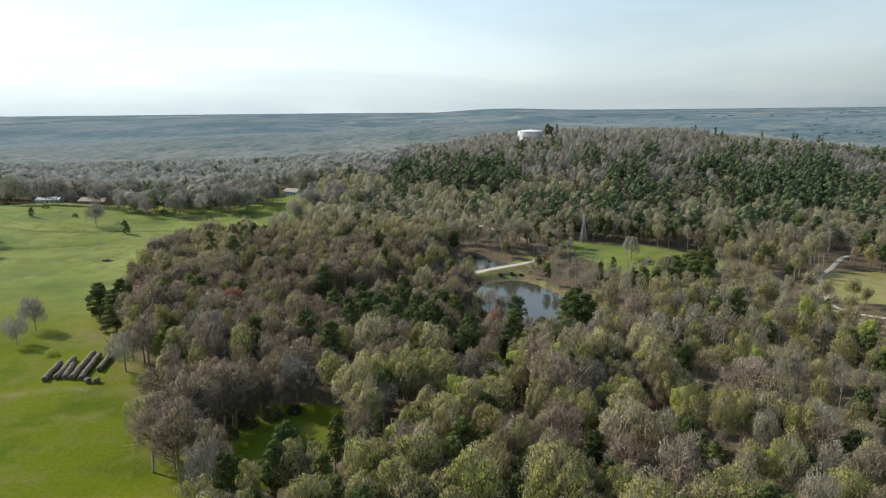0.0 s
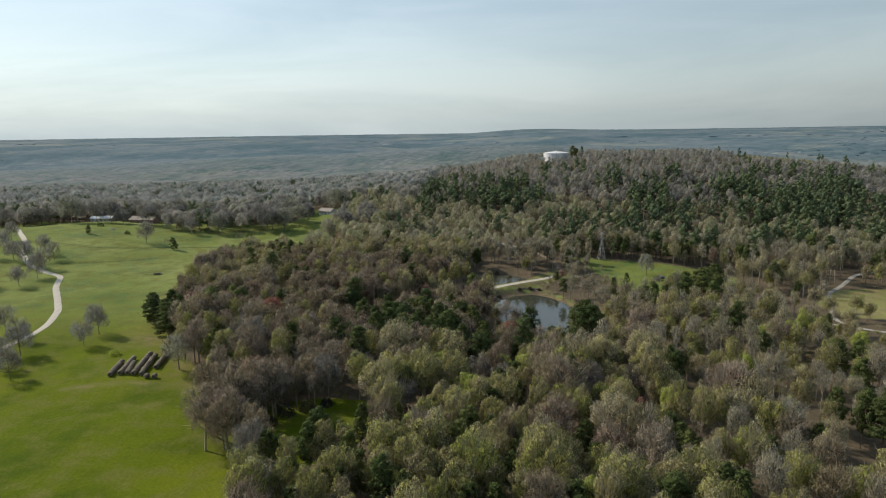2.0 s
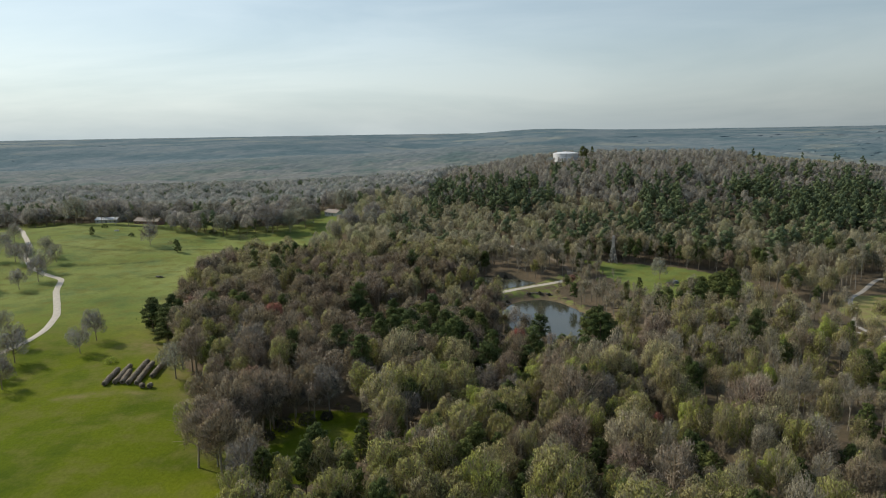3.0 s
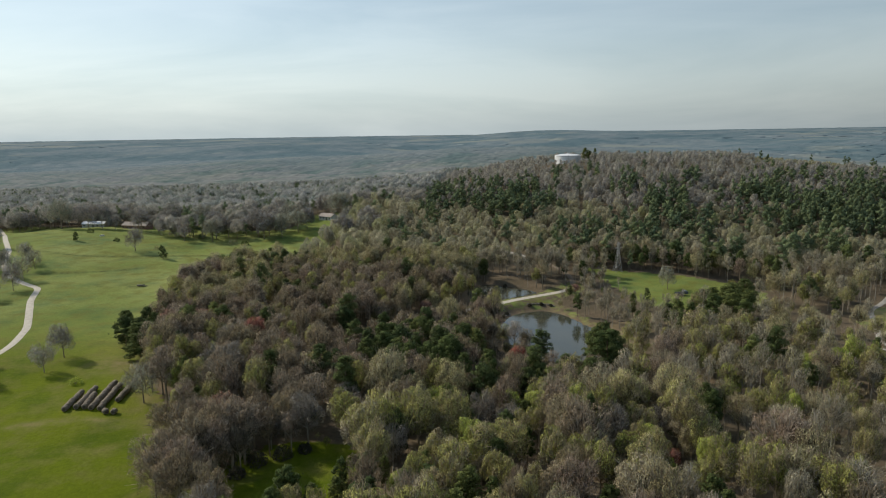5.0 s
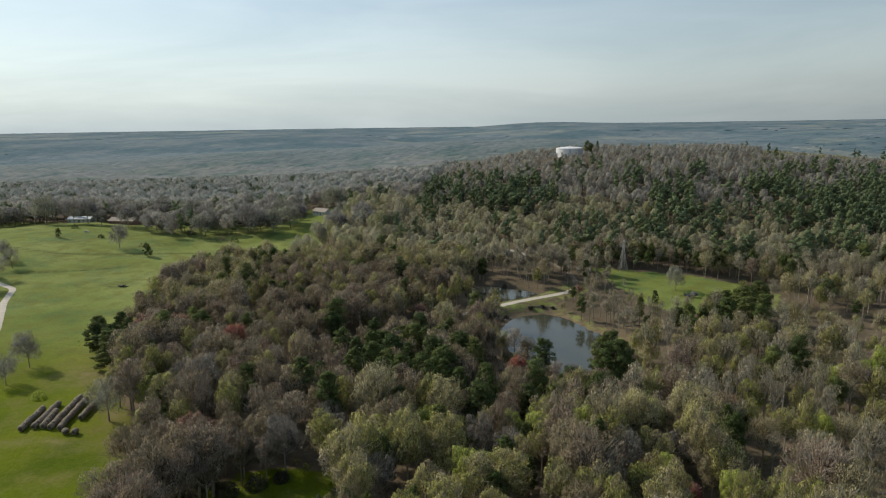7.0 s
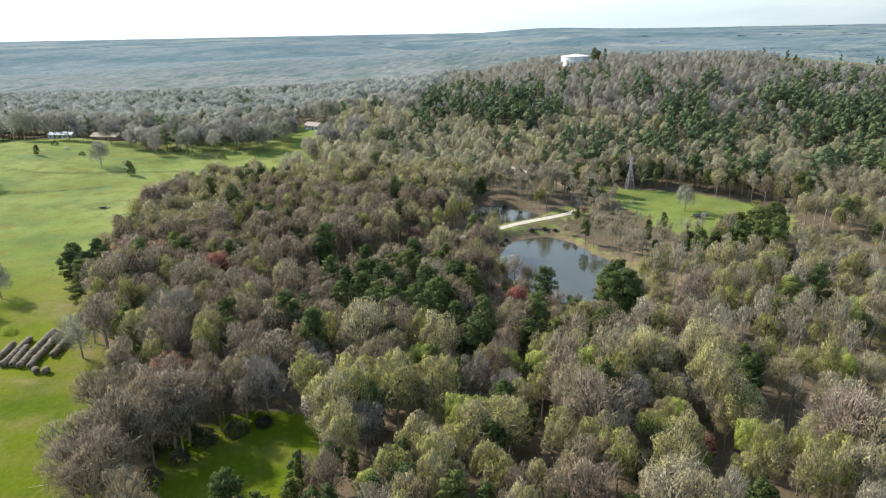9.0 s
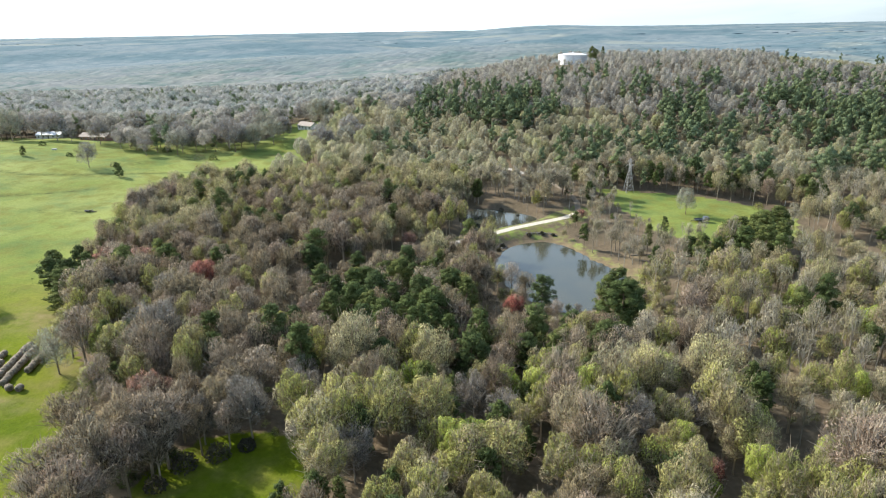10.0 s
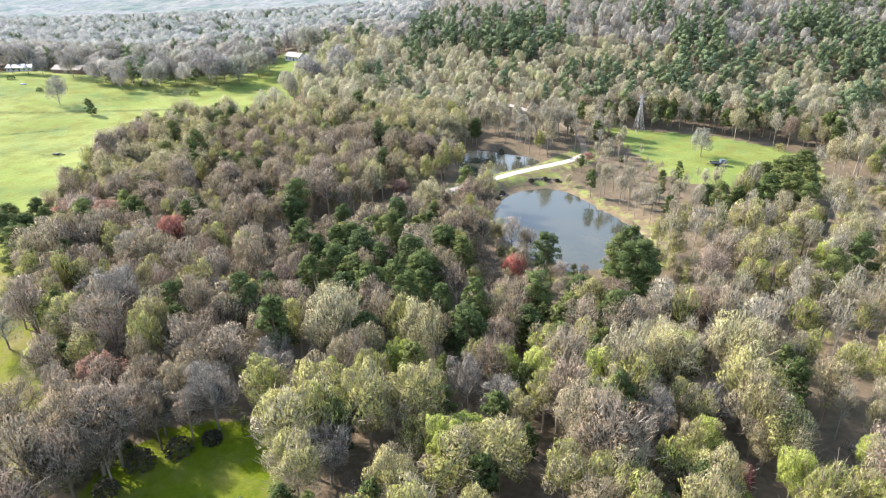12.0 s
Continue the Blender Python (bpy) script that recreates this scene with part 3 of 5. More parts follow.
def flakes(centres, size, rng, facing=None):
    """One small triangle for each leaf tuft, turned at random or roughly facing outwards."""
    n = len(centres)
    u = rng.normal(size=(n, 3))
    if facing is not None:
        f = facing / (np.linalg.norm(facing, axis=1)[:, None] + 1e-9) + rng.normal(size=(n, 3)) * 0.28
        f /= np.linalg.norm(f, axis=1)[:, None]
        u = np.cross(f, u)
        w = np.cross(f, u)
    else:
        w = np.cross(u, rng.normal(size=(n, 3)))
    u /= np.linalg.norm(u, axis=1)[:, None]
    w /= np.linalg.norm(w, axis=1)[:, None]
    s = np.reshape(size, (-1, 1)) if np.ndim(size) else size
    v = np.stack((centres - u * s * 0.6, centres + u * s * 0.35 + w * s * 0.55, centres + u * s * 0.3 - w * s * 0.5), 1).reshape(-1, 3)
    return v, np.arange(3 * n).reshape(-1, 3)


def lump(seed, centre, semi, rows, cols, rough=0.16):
    """A closed, uneven body: one billow of a crown."""
    r = np.random.default_rng(seed)
    ph = r.uniform(0, 6.28, 4)
    v, t = [], []
    for i in range(rows + 1):
        el = math.pi * i / rows
        for k in range(cols if 0 < i < rows else 1):
            a = 2 * math.pi * (k + 0.5 * (i % 2)) / cols
            d = np.array((math.sin(el) * math.cos(a), math.sin(el) * math.sin(a), math.cos(el)))
            f = 0.92 + rough * math.sin(2 * a + ph[0]) * math.sin(2 * el + ph[1]) + 0.7 * rough * math.sin(3 * a + ph[2] + 2 * el) + r.uniform(-0.5, 0.5) * rough
            v.append(centre + d * f * semi)
    ring = lambda i, k: 0 if i == 0 else (1 + (rows - 1) * cols if i == rows else 1 + (i - 1) * cols + k % cols)
    for i in range(rows):
        for k in range(cols):
            s = i % 2
            p, q, u, w = ring(i, k), ring(i, k + 1), ring(i + 1, k + s), ring(i + 1, k + 1 + s)
            if i > 0:
                t.append((p, ring(i + 1, k + s), q))
            if i < rows - 1:
                t.append((q, u, w) if i > 0 else (p, ring(1, k), ring(1, k + 1)))
    return np.array(v), np.array(t)


def broadleaf(seed, h=13.0, spread=0.34, lobes=14, twigs=30, leaf=0, leaf_size=0.3, sides=4, twig_w=0.10, low=0.24, rows=4, cols=6, leafy=0.0, airy=1.0, girth=1.0):
    """Trunk and crown of a leafless or budding tree: trunk, forked limbs, a dome of billows of fine twigs, single twigs, and young leaf."""
    rng = np.random.default_rng(seed)
    lean = rng.normal(size=2) * 0.025 * h
    fork = h * rng.uniform(0.22, 0.36)
    axis = lambda z: np.array((lean[0] * z / h, lean[1] * z / h, z))
    wood = [tube([(0, 0, -0.6), axis(fork), axis(h * 0.86)], [h * 0.016 * girth, h * 0.012 * girth, h * 0.003], sides + 1)]
    mid = axis(h * (1 + low) / 2)
    semi = np.array((spread * h, spread * h, h * (1 - low) / 2))
    base, way, length, wid, body, fresh = [], [], [], [], [], []
    for k in range(lobes):
        zz = 0.98 - 1.5 * (k + 0.5) / lobes
        a = k * 2.39996 + rng.uniform(-0.45, 0.45)
        q = math.sqrt(max(0, 1 - zz * zz))
        d = np.array((q * math.cos(a), q * math.sin(a), zz))
        rad = h * spread * rng.uniform(0.36, 0.56) * math.sqrt(14 / lobes)
        c = mid + d * np.maximum(semi - rad * 0.75, 0.05) * rng.uniform(0.72, 1.1)
        z0 = max(fork * 0.9, min(c[2] - h * 0.16, h * 0.62)) * rng.uniform(0.85, 1.0)
        p0 = axis(z0)
        elbow = p0 * 0.45 + c * 0.55 - np.array((0, 0, 0.03 * h)) + rng.normal(size=3) * 0.012 * h
        tip = c + d * rad * 0.6 + np.array((0, 0, rad * 0.4))
        wood.append(tube([p0, elbow, tip], [h * 0.0085, h * 0.006, h * 0.002], 3))
        if sides > 3:
            for f in range(2):
                end = c + (d * 0.7 + rng.normal(size=3) * 0.38) * rad + np.array((0, 0, rad * 0.35))
                wood.append(tube([elbow * (0.8 - 0.3 * f) + tip * (0.2 + 0.3 * f), end], [h * 0.0045, h * 0.0014], 3))
        n = twigs + int(rng.integers(-3, 4))
        e = rng.normal(size=(n, 3)) * 0.42 + d * 0.7 + np.array((0, 0, 0.85))
        e /= np.linalg.norm(e, axis=1)[:, None]
        base.append(c + rng.normal(size=(n, 3)) * rad * 0.34)
        way.append(e)
        length.append(rad * rng.uniform(0.45, 1.05, n))
        wid.append(twig_w * rng.uniform(0.6, 1.4, n))
        if rng.random() < airy:
            pv, pt = lump(seed * 37 + k, np.zeros(3), np.array((rad * 0.92, rad * 0.92, rad * rng.uniform(1.0, 1.45))), rows, cols, 0.24)
            piece = (pv + c, pt)
            if rng.random() < leafy:
                fresh.append(piece)
            else:
                body.append(piece)
    base, way, length, wid = np.concatenate(base), np.concatenate(way), np.concatenate(length), np.concatenate(wid)
    wood.append(slivers(base, way, length, wid, rng, base - mid + np.array((0, 0, 0.12 * h))))
    if leaf:
        pick = rng.integers(0, len(base), leaf)
        c = base[pick] + way[pick] * (length[pick] * rng.uniform(0.4, 1.1, leaf))[:, None] + rng.normal(size=(leaf, 3)) * 0.15
        fresh.append(flakes(c, leaf_size * rng.uniform(0.6, 1.3, leaf), rng, c - mid))
    return join(wood), join(body) if body else None, join(fresh) if fresh else None


def conifer(seed, h=15.0, clumps=32, flake=12, size=0.6, bare=0.42, wide=0.2, sides=5, rows=3, cols=6):
    """Trunk with branch stubs, and billows of needles with loose tufts, of a pine."""
    rng = np.random.default_rng(seed)
    lean = rng.normal(size=2) * 0.02 * h
    trunk = [tube([(0, 0, -0.6), (lean[0] * 0.5, lean[1] * 0.5, h * 0.5), (lean[0], lean[1], h * 0.97)], [h * 0.0135, h * 0.010, h * 0.002], sides)]
    cs, body = [], []
    for k in range(clumps):
        u = (k + rng.uniform(0, 1)) / clumps
        z = h * (bare + (0.97 - bare) * u)
        prof = math.sin(math.pi * min(1, 0.2 + 0.78 * u)) ** 0.7 * rng.uniform(0.4, 1.05)
        a = k * 2.4 + rng.uniform(-0.5, 0.5)
        r = h * wide * prof * 0.85
        p = np.array((lean[0] * u + r * math.cos(a), lean[1] * u + r * math.sin(a), z + rng.uniform(-0.3, 0.3)))
        cs.append(p)
        s = h * wide * rng.uniform(0.28, 0.46) * math.sqrt(24 / clumps)
        body.append(lump(seed * 41 + k, p, np.array((s * 1.05, s * 1.05, s * 0.78)), rows, cols, 0.34))
        if k % 2 == 0:
            trunk.append(tube([(lean[0] * u, lean[1] * u, z - 0.5), p], [0.05, 0.02], 3))
    cs = np.array(cs)
    n = clumps * flake
    c = np.repeat(cs, flake, 0) + rng.normal(size=(n, 3)) * np.array((0.6, 0.6, 0.4)) * (wide * h / 3)
    body.append(flakes(c, size * rng.uniform(0.7, 1.3, n), rng, c - np.array((0, 0, h * 0.5))))
    return join(trunk), join(body), None


def puff(seed, h, n, size, low=0.2, wide=0.38, rows=5, cols=8, billows=3):
    """A tree of the far woods: a stem, a few billows and loose pieces that break the outline."""
    rng = np.random.default_rng(seed)
    d = rng.normal(size=(n, 3))
    d[:, 2] = np.abs(d[:, 2]) * 1.1 - 0.35
    d /= np.linalg.norm(d, axis=1)[:, None]
    c = d * rng.uniform(0.75, 1.05, n)[:, None] * np.array((wide, wide, (1 - low) / 2)) * h + np.array((0, 0, h * (1 + low) / 2))
    pieces = [flakes(c, size * rng.uniform(0.65, 1.3, n), rng, d + np.array((0, 0, 0.25)))]
    for k in range(billows):
        a = k * 2.1 + rng.uniform(-0.4, 0.4)
        off = np.array((math.cos(a) * wide * 0.36, math.sin(a) * wide * 0.36, (1 + low) / 2 + rng.uniform(-0.08, 0.12))) * h if billows > 1 else np.array((0, 0, (1 + low) / 2)) * h
        s = (0.70 if billows > 1 else 0.95) * rng.uniform(0.85, 1.1)
        pieces.append(lump(seed * 7 + k, off, np.array((wide, wide, (1 - low) / 2)) * h * s, rows, cols, 0.18))
    return tube([(0, 0, -0.5), (0, 0, h * 0.6)], [h * 0.016, h * 0.006], 3), join(pieces), None


def spire(seed, h, n, size, wide=0.17, tiers=7):
    """A far pine: uneven tiers round the stem."""
    rng = np.random.default_rng(seed)
    u = rng.uniform(0, 1, n)
    r = h * wide * np.sin(np.pi * (0.3 + 0.62 * u)) * rng.uniform(0.7, 1.2, n)
    a = rng.uniform(0, 2 * np.pi, n)
    c = np.stack((r * np.cos(a), r * np.sin(a), h * (0.32 + 0.68 * u)), -1)
    pieces = [flakes(c, size * rng.uniform(0.65, 1.3, n), rng, np.stack((np.cos(a), np.sin(a), np.full(n, 0.5)), -1))]
    for k in range(tiers):
        f = k / (tiers - 1)
        w = math.sin(math.pi * (0.30 + 0.52 * f)) * rng.uniform(0.55, 0.95)
        b = k * 2.4 + rng.uniform(-0.5, 0.5)
        reach = wide * 0.62 * (1 - 0.5 * f)
        o = np.array((math.cos(b) * reach, math.sin(b) * reach, 0.36 + 0.54 * f)) * h
        pieces.append(lump(seed * 5 + k, o, np.array((wide * w, wide * w, 0.085)) * h, 3, 6, 0.36))
    return tube([(0, 0, -0.5), (0, 0, h * 0.6)], [h * 0.014, h * 0.006], 3), join(pieces), None


used_shapes = []


def tree_thing(name, shape, mats, label, category="tree", group=""):
    """An Empty with trunk and crown meshes, kept at the origin as the first of its kind."""
    root = tagged(new(name), label, category, group)
    trunk, crown, buds = shape
    used_shapes.append(name)
    for key, data, mat in (("trunk", trunk, mats[0]), ("crown", crown, mats[1]), ("foliage", buds, mats[2] if len(mats) > 2 else None)):
        if data is not None:
            ob = new(key, mesh_from(key, data[0], data[1], mat, smooth=True, fan=fanned(data[0], len(used_shapes))))
            ob.parent = root
            if key != "trunk":
                tagged(ob, kind="stuff")
    return root


def placed(root, used, x, y, size, turn, sink=0.0, slim=1.0):
    """Puts the first use at its place, and copies for the others."""
    m = Matrix.Translation((x, y, float(ground_z(x, y)) - sink)) @ Matrix.Rotation(turn, 4, "Z") @ Matrix.Diagonal((size * slim, size * slim, size * (0.92 + 0.16 * ((x * 7.3 + y * 3.1) % 1)), 1))
    if root not in used:
        used.add(root)
        root.matrix_basis = m
        return root
    s = root.scale.copy()
    root.scale = (1, 1, 1)
    made = copy_thing(root, m)
    root.scale = s
    return made


used = set()
rng = np.random.default_rng(11)
BARE = [tree_thing("bare_tree", broadleaf(s, 14.0, 0.19 + 0.032 * (s % 4), lobes=11 + s % 5, low=0.2), (M_BARK, M_TWIG), "leafless grey-brown broadleaf tree in the spring wood", group="bare trees of the wood") for s in range(1, 9)]
SLIM = [tree_thing("slender_tree", broadleaf(s, 14.0, 0.15 + 0.03 * (s % 3), lobes=8, twigs=34, low=0.40, twig_w=0.07, airy=0.8, girth=0.72), (M_PALEBARK, M_TWIGTHIN), "slender leafless tree with a long pale bare trunk", group="slender trees of the open wood") for s in range(17, 22)]
TAN = [tree_thing("bare_tree", broadleaf(s, 14.0, 0.20 + 0.032 * (s % 4), lobes=11 + s % 5, low=0.2), (M_BARK, M_TWIGTAN), "leafless tan broadleaf tree with swelling buds in the wood", group="bare trees of the wood") for s in range(11, 17)]
GREY = [tree_thing("bare_tree", broadleaf(s, 13.0, 0.33, lobes=16, twigs=44, twig_w=0.07, airy=0.8, low=0.16), (M_PALEBARK, M_PALETWIG), "wide leafless tree with pale silvery branches", group="bare trees of the wood") for s in (85, 86, 87)]
BUDDING = [tree_thing("budding_tree", broadleaf(s, 13.0, 0.23 + 0.04 * (s % 3), leaf=110, leaf_size=0.28, leafy=0.6), (M_BARK, M_TWIGTAN, M_BUD), "broadleaf tree in pale yellow-green spring bud", group="budding trees of the wood") for s in range(21, 27)]
LIME = [tree_thing("lime_green_tree", broadleaf(s, 12.0, 0.29, leaf=260, leaf_size=0.30, leafy=0.9), (M_BARK, M_TWIGTAN, M_LIME), "broadleaf tree in bright lime-green young leaf", group="lime-green trees of the wood") for s in range(31, 34)]
RED = [tree_thing("red_maple", broadleaf(s, 8.5, 0.36, 12, 14, leaf=160, leaf_size=0.3, leafy=0.8), (M_BARK, M_TWIG, M_RED), "small maple in red spring bloom", group="red maples of the wood") for s in range(41, 43)]
PINE = [tree_thing("pine_tree", conifer(s, 15.0, 40, 10, wide=0.17 + 0.03 * (s % 4), bare=0.34), (M_PINEBARK, M_NEEDLE), "tall dark green pine with a bare lower trunk", group="pines of the wood") for s in range(51, 58)]
BROADPINE = [tree_thing("pine_tree", conifer(s, 13.0, 44, 10, bare=0.12, wide=0.27), (M_PINEBARK, M_NEEDLE), "broad dark green pine with branches down to the ground", group="pines of the wood") for s in (58, 59, 60)]
CEDAR = [tree_thing("cedar_tree", conifer(s, 7.0, 26, 10, 0.45, 0.06, 0.26), (M_PINEBARK, M_NEEDLE), "compact dark green cedar growing down to the ground") for s in range(61, 63)]

TAKEN = []


def stand(kinds, x, y, h, label="", wide=1.0):
    root = kinds[int(rng.integers(len(kinds)))]
    base_h = {"bare_tree": 14.0, "budding_tree": 13.0, "lime_green_tree": 12.0, "slender_tree": 14.0, "red_maple": 8.5, "pine_tree": 15.0, "cedar_tree": 7.0}[root.name.split(".")[0]]
    made = placed(root, used, x, y, h / base_h, rng.uniform(0, 6.28), slim=wide * rng.uniform(0.8, 1.25))
    TAKEN.append((x, y, {"slender_tree": 2.2, "pine_tree": 2.6, "cedar_tree": 2.2}.get(root.name.split(".")[0], 3.6) * wide))
    if label:
        made["label"] = label
    return made


# trees that stand out; the hollow behind the glade stays clear
TAKEN += [(-40, 170, 4.5), (-41, 177, 4.0), (-38, 164, 4.0)]
PINES_WEST = ((-147, 257), (-142, 259), (-132, 220), (-139, 223), (-125, 216), (-124, 208), (-102, 226), (-106, 229), (-108, 267), (-108, 275), (-96, 274), (-90, 271), (-91, 234), (-89, 226), (-68, 182), (-74, 186), (-108, 204), (-118, 213), (-129, 214), (-133, 227), (-127, 222), (-121, 220), (-136, 218), (-99, 269), (-84, 266))
PINES_MIDDLE = ((-54, 193), (-55, 184), (-46, 176), (-50, 235), (-44, 223), (-41, 229), (-45, 238), (-34, 217), (-32, 225), (-29, 232), (-40, 213), (-29, 200), (-24, 189), (-42, 204), (-30, 180), (-27, 236), (-46, 216), (-50, 212), (-34, 208), (-24, 201), (-22, 223), (-20, 219), (-37, 233), (-38, 219), (-58, 226), (-64, 236), (-33, 195), (-16, 214), (-36, 187), (-22, 194), (-27, 208), (-38, 200), (-46, 197), (-17, 189), (-11, 191))
PINES_POND = ((3, 225), (22, 220), (22, 210), (19, 216), (25, 216), (6, 190), (0, 187), (2, 191), (11, 178), (10, 203), (8, 197), (-12, 182), (-19, 170), (16, 198), (19, 195), (13, 183), (40, 174), (22, 149), (-6, 196), (15, 191))
PINES_FIELD = ((64, 276), (69, 280), (72, 277), (78, 283), (83, 288), (80, 275), (73, 267), (65, 264), (58, 264), (46, 287), (39, 277), (39, 263), (51, 270), (118, 353), (121, 347), (15, 335), (13, 343), (24, 331), (23, 326), (-121, 352), (-36, 302), (-24, 331), (51, 252), (53, 257), (78, 256), (60, 270), (76, 287))
PINES_NEAR = ((-20, 143), (-66, 139), (-47.7, 121), (-27.8, 124.6), (-35, 137), (-17.3, 134.7), (18.3, 129.6), (12.7, 130.1), (49.9, 129.8), (15.1, 123.2), (-34.1, 131.6), (-27, 128), (-32.6, 119), (9, 126), (14, 133.4), (-37, 127), (-6, 132.8), (17, 145.5), (-31, 140))
PINES_EAST = ((89, 190), (88, 174), (85, 183), (76, 149), (82, 151), (79, 146), (88, 147), (85, 153), (72, 153), (112, 345), (117, 341))
PINES_FAR = ((-363, 455), (-323, 470), (-299, 478), (-312, 482), (-220, 464), (-210, 436), (-282, 480), (-172, 486), (44, 603), (48, 606), (52, 601))
for x, y in PINES_WEST:
    stand(BROADPINE if x < -117 else PINE, x, y, rng.uniform(11.5, 14.5), wide=1.4 if x < -117 else 1.2)
for x, y in PINES_MIDDLE:
    stand(PINE, x, y, rng.uniform(13.5, 16.5) if y < 215 else rng.uniform(12, 14.5), wide=1.12)
for x, y in PINES_POND:
    big = 18 <= x <= 26 and y > 205
    stand(PINE, x, y, rng.uniform(16.5, 18) if big else rng.uniform(10.5, 14.5), wide=1.12 if big else 1.0)
for x, y in PINES_FIELD:
    big = 60 < x < 90 and 260 < y < 290
    stand(BROADPINE if big else PINE, x, y, rng.uniform(14.5, 17.5) if big else rng.uniform(8.5, 12.5), wide=1.25 if big else 0.95)
for x, y in PINES_NEAR:
    stand(PINE, x, y, rng.uniform(8.5, 12))
for x, y in PINES_EAST:
    stand(PINE, x, y, rng.uniform(12, 15))
for x, y in PINES_FAR:
    stand(PINE, x, y, rng.uniform(10, 14))
for x, y, h in ((21, 279, 10), (23, 285, 11), (26, 287, 10), (29, 281, 11), (30, 266, 9), (33, 275, 12), (36, 267, 11), (23, 297, 9), (27, 314, 9), (31, 319, 10), (22, 312, 8), (33, 326, 10), (26, 308, 8), (20, 325, 10), (27, 276, 10), (29, 272, 11), (33, 268, 10), (41, 268, 11), (44, 274, 10), (34, 262, 9), (40, 260, 10), (43, 281, 11), (48, 267, 12), (31, 286, 9), (38, 292, 9), (45, 262, 11)):
    stand(SLIM, x, y, h)
for x, y, h in ((-66, 133, 15), (-67, 140, 16), (-68, 151, 14), (-73, 146, 15), (-62, 157, 13), (-56, 161, 13), (-61, 150, 14.5), (-57, 154, 12), (-64, 153, 14), (-63, 142, 15), (-69, 155, 11), (-70, 161, 12), (-75, 158, 12), (-62, 162, 12), (-66, 166, 13), (-53, 156.5, 10), (-60, 146, 12), (-63, 148, 15), (-73, 150, 10), (-64, 136, 12), (-55, 167, 13), (-52, 170, 15), (-49, 177, 14), (-60, 172, 15), (-78, 160, 11), (-72, 138, 15), (-70, 131, 14), (-63, 128, 14), (-78, 152, 13), (-66, 145, 15), (-72, 156, 9)):
    stand(BARE, x, y, h, wide=1.15)
for x, y, h in ((-50, 159.5, 14.5), (-58, 157, 11), (-43, 168, 11), (-45, 172, 11), (18, 163, 13), (-10, 169, 13), (-28, 150, 12), (-4, 166, 12), (28, 168, 12), (-66, 132, 13), (-80, 178, 13), (-92, 205, 14)):
    stand(GREY, x, y, h)
for x, y, h in ((11, 171, 14), (25, 177, 14), (-12, 153, 12), (38, 168, 10.5), (26, 160, 9), (36, 155, 10), (2, 174, 12), (94, 223, 13), (79, 215, 11), (88, 218, 12), (62, 182, 10), (53, 196, 10), (48, 160, 9), (-33, 166, 11), (69, 230, 10), (-9, 158, 10), (104, 208, 12)):
    stand(LIME, x, y, h)
for x, y, h in ((-33, 152, 15.5), (-33, 161, 15), (-24, 158, 16), (-31, 145, 14), (-17, 160, 15), (-4, 152, 14), (5, 148, 14), (-137, 268, 11), (-84, 231, 12), (-70, 242, 12), (-18, 146, 12), (-26, 167, 13), (-104, 183, 12)):
    stand(BUDDING, x, y, h, wide=1.2 if y < 170 else 1.0)
for x, y, h in ((-71.5, 163, 10.5), (-69, 164.5, 9.5), (-4, 220, 8.5), (-125, 228, 11.5), (-115, 230, 11), (-90, 219, 11), (28, 154, 7), (19, 309, 5.5), (-42, 270, 8), (-104, 226, 8)):
    stand(RED, x, y, h)
for k in range(105):
    # open stands behind the dam and in the corner by the eastern lane
    u, v = rng.random(), rng.random()
    if k < 35:
        x, y = -28 + 36 * u, 326 + 30 * v
    elif k < 85:
        x, y = -8 + 34 * u, 322 + 26 * v
    else:
        x, y = 62 + 46 * u, 138 + 38 * v
    if not open_land(np.array(x), np.array(y)) and radial(np.array(x), np.array(y), BACK_C, BACK_RIM) > 1.15 and line_distance(np.array(x), np.array(y), DAM) > 3.5:
        stand(SLIM, x, y, rng.uniform(9, 13.5))
for k in range(46):
    # the close edge of the hill's woods along the field
    f = k / 45
    x, y = 22 + 96 * f + rng.uniform(-1, 1), 361 - 5 * f - 30 * f * f + rng.uniform(0, 9)
    stand((BARE, PINE, TAN, SLIM, PINE)[k % 5], x, y, rng.uniform(10, 15))
MEADOW_TREE = [tree_thing("meadow_tree", broadleaf(s, 11.0, 0.40, 17, 44, low=0.08, twig_w=0.06, airy=0.6), (M_BARK, M_OAKTWIG), "leafless round-crowned tree standing alone in the meadow", group="meadow trees") for s in (71, 72, 73)]
for k, (x, y, h) in enumerate(((-146, 193, 9.5), (-149, 205, 11), (-148, 164, 11), (-161, 183, 12), (-158, 172, 10), (-172, 196, 10), (-102, 176, 13), (-238, 283, 12), (-236, 269, 11), (-252, 266, 12), (-262, 304, 13), (-247, 299, 12), (-276, 312, 12), (-232, 366, 15), (-258, 250, 12), (-222, 402, 12), (-298, 330, 12), (-190, 176, 10), (-285, 292, 11), (61, 322, 11), (-272, 283, 12), (-290, 312, 13), (-305, 300, 12), (-268, 326, 12), (-318, 330, 13), (-312, 352, 12), (-255, 316, 11), (-335, 312, 13), (-200, 188, 11), (-186, 205, 11), (-178, 172, 10))):
    root = MEADOW_TREE[k % 3]
    placed(root, used, x, y, h / 11.0, k * 1.7)
    TAKEN.append((x, y, 3.0))
for x, y, h in ((-207, 354, 8.0), (-279, 377, 6.0)):
    stand(CEDAR, x, y, h)


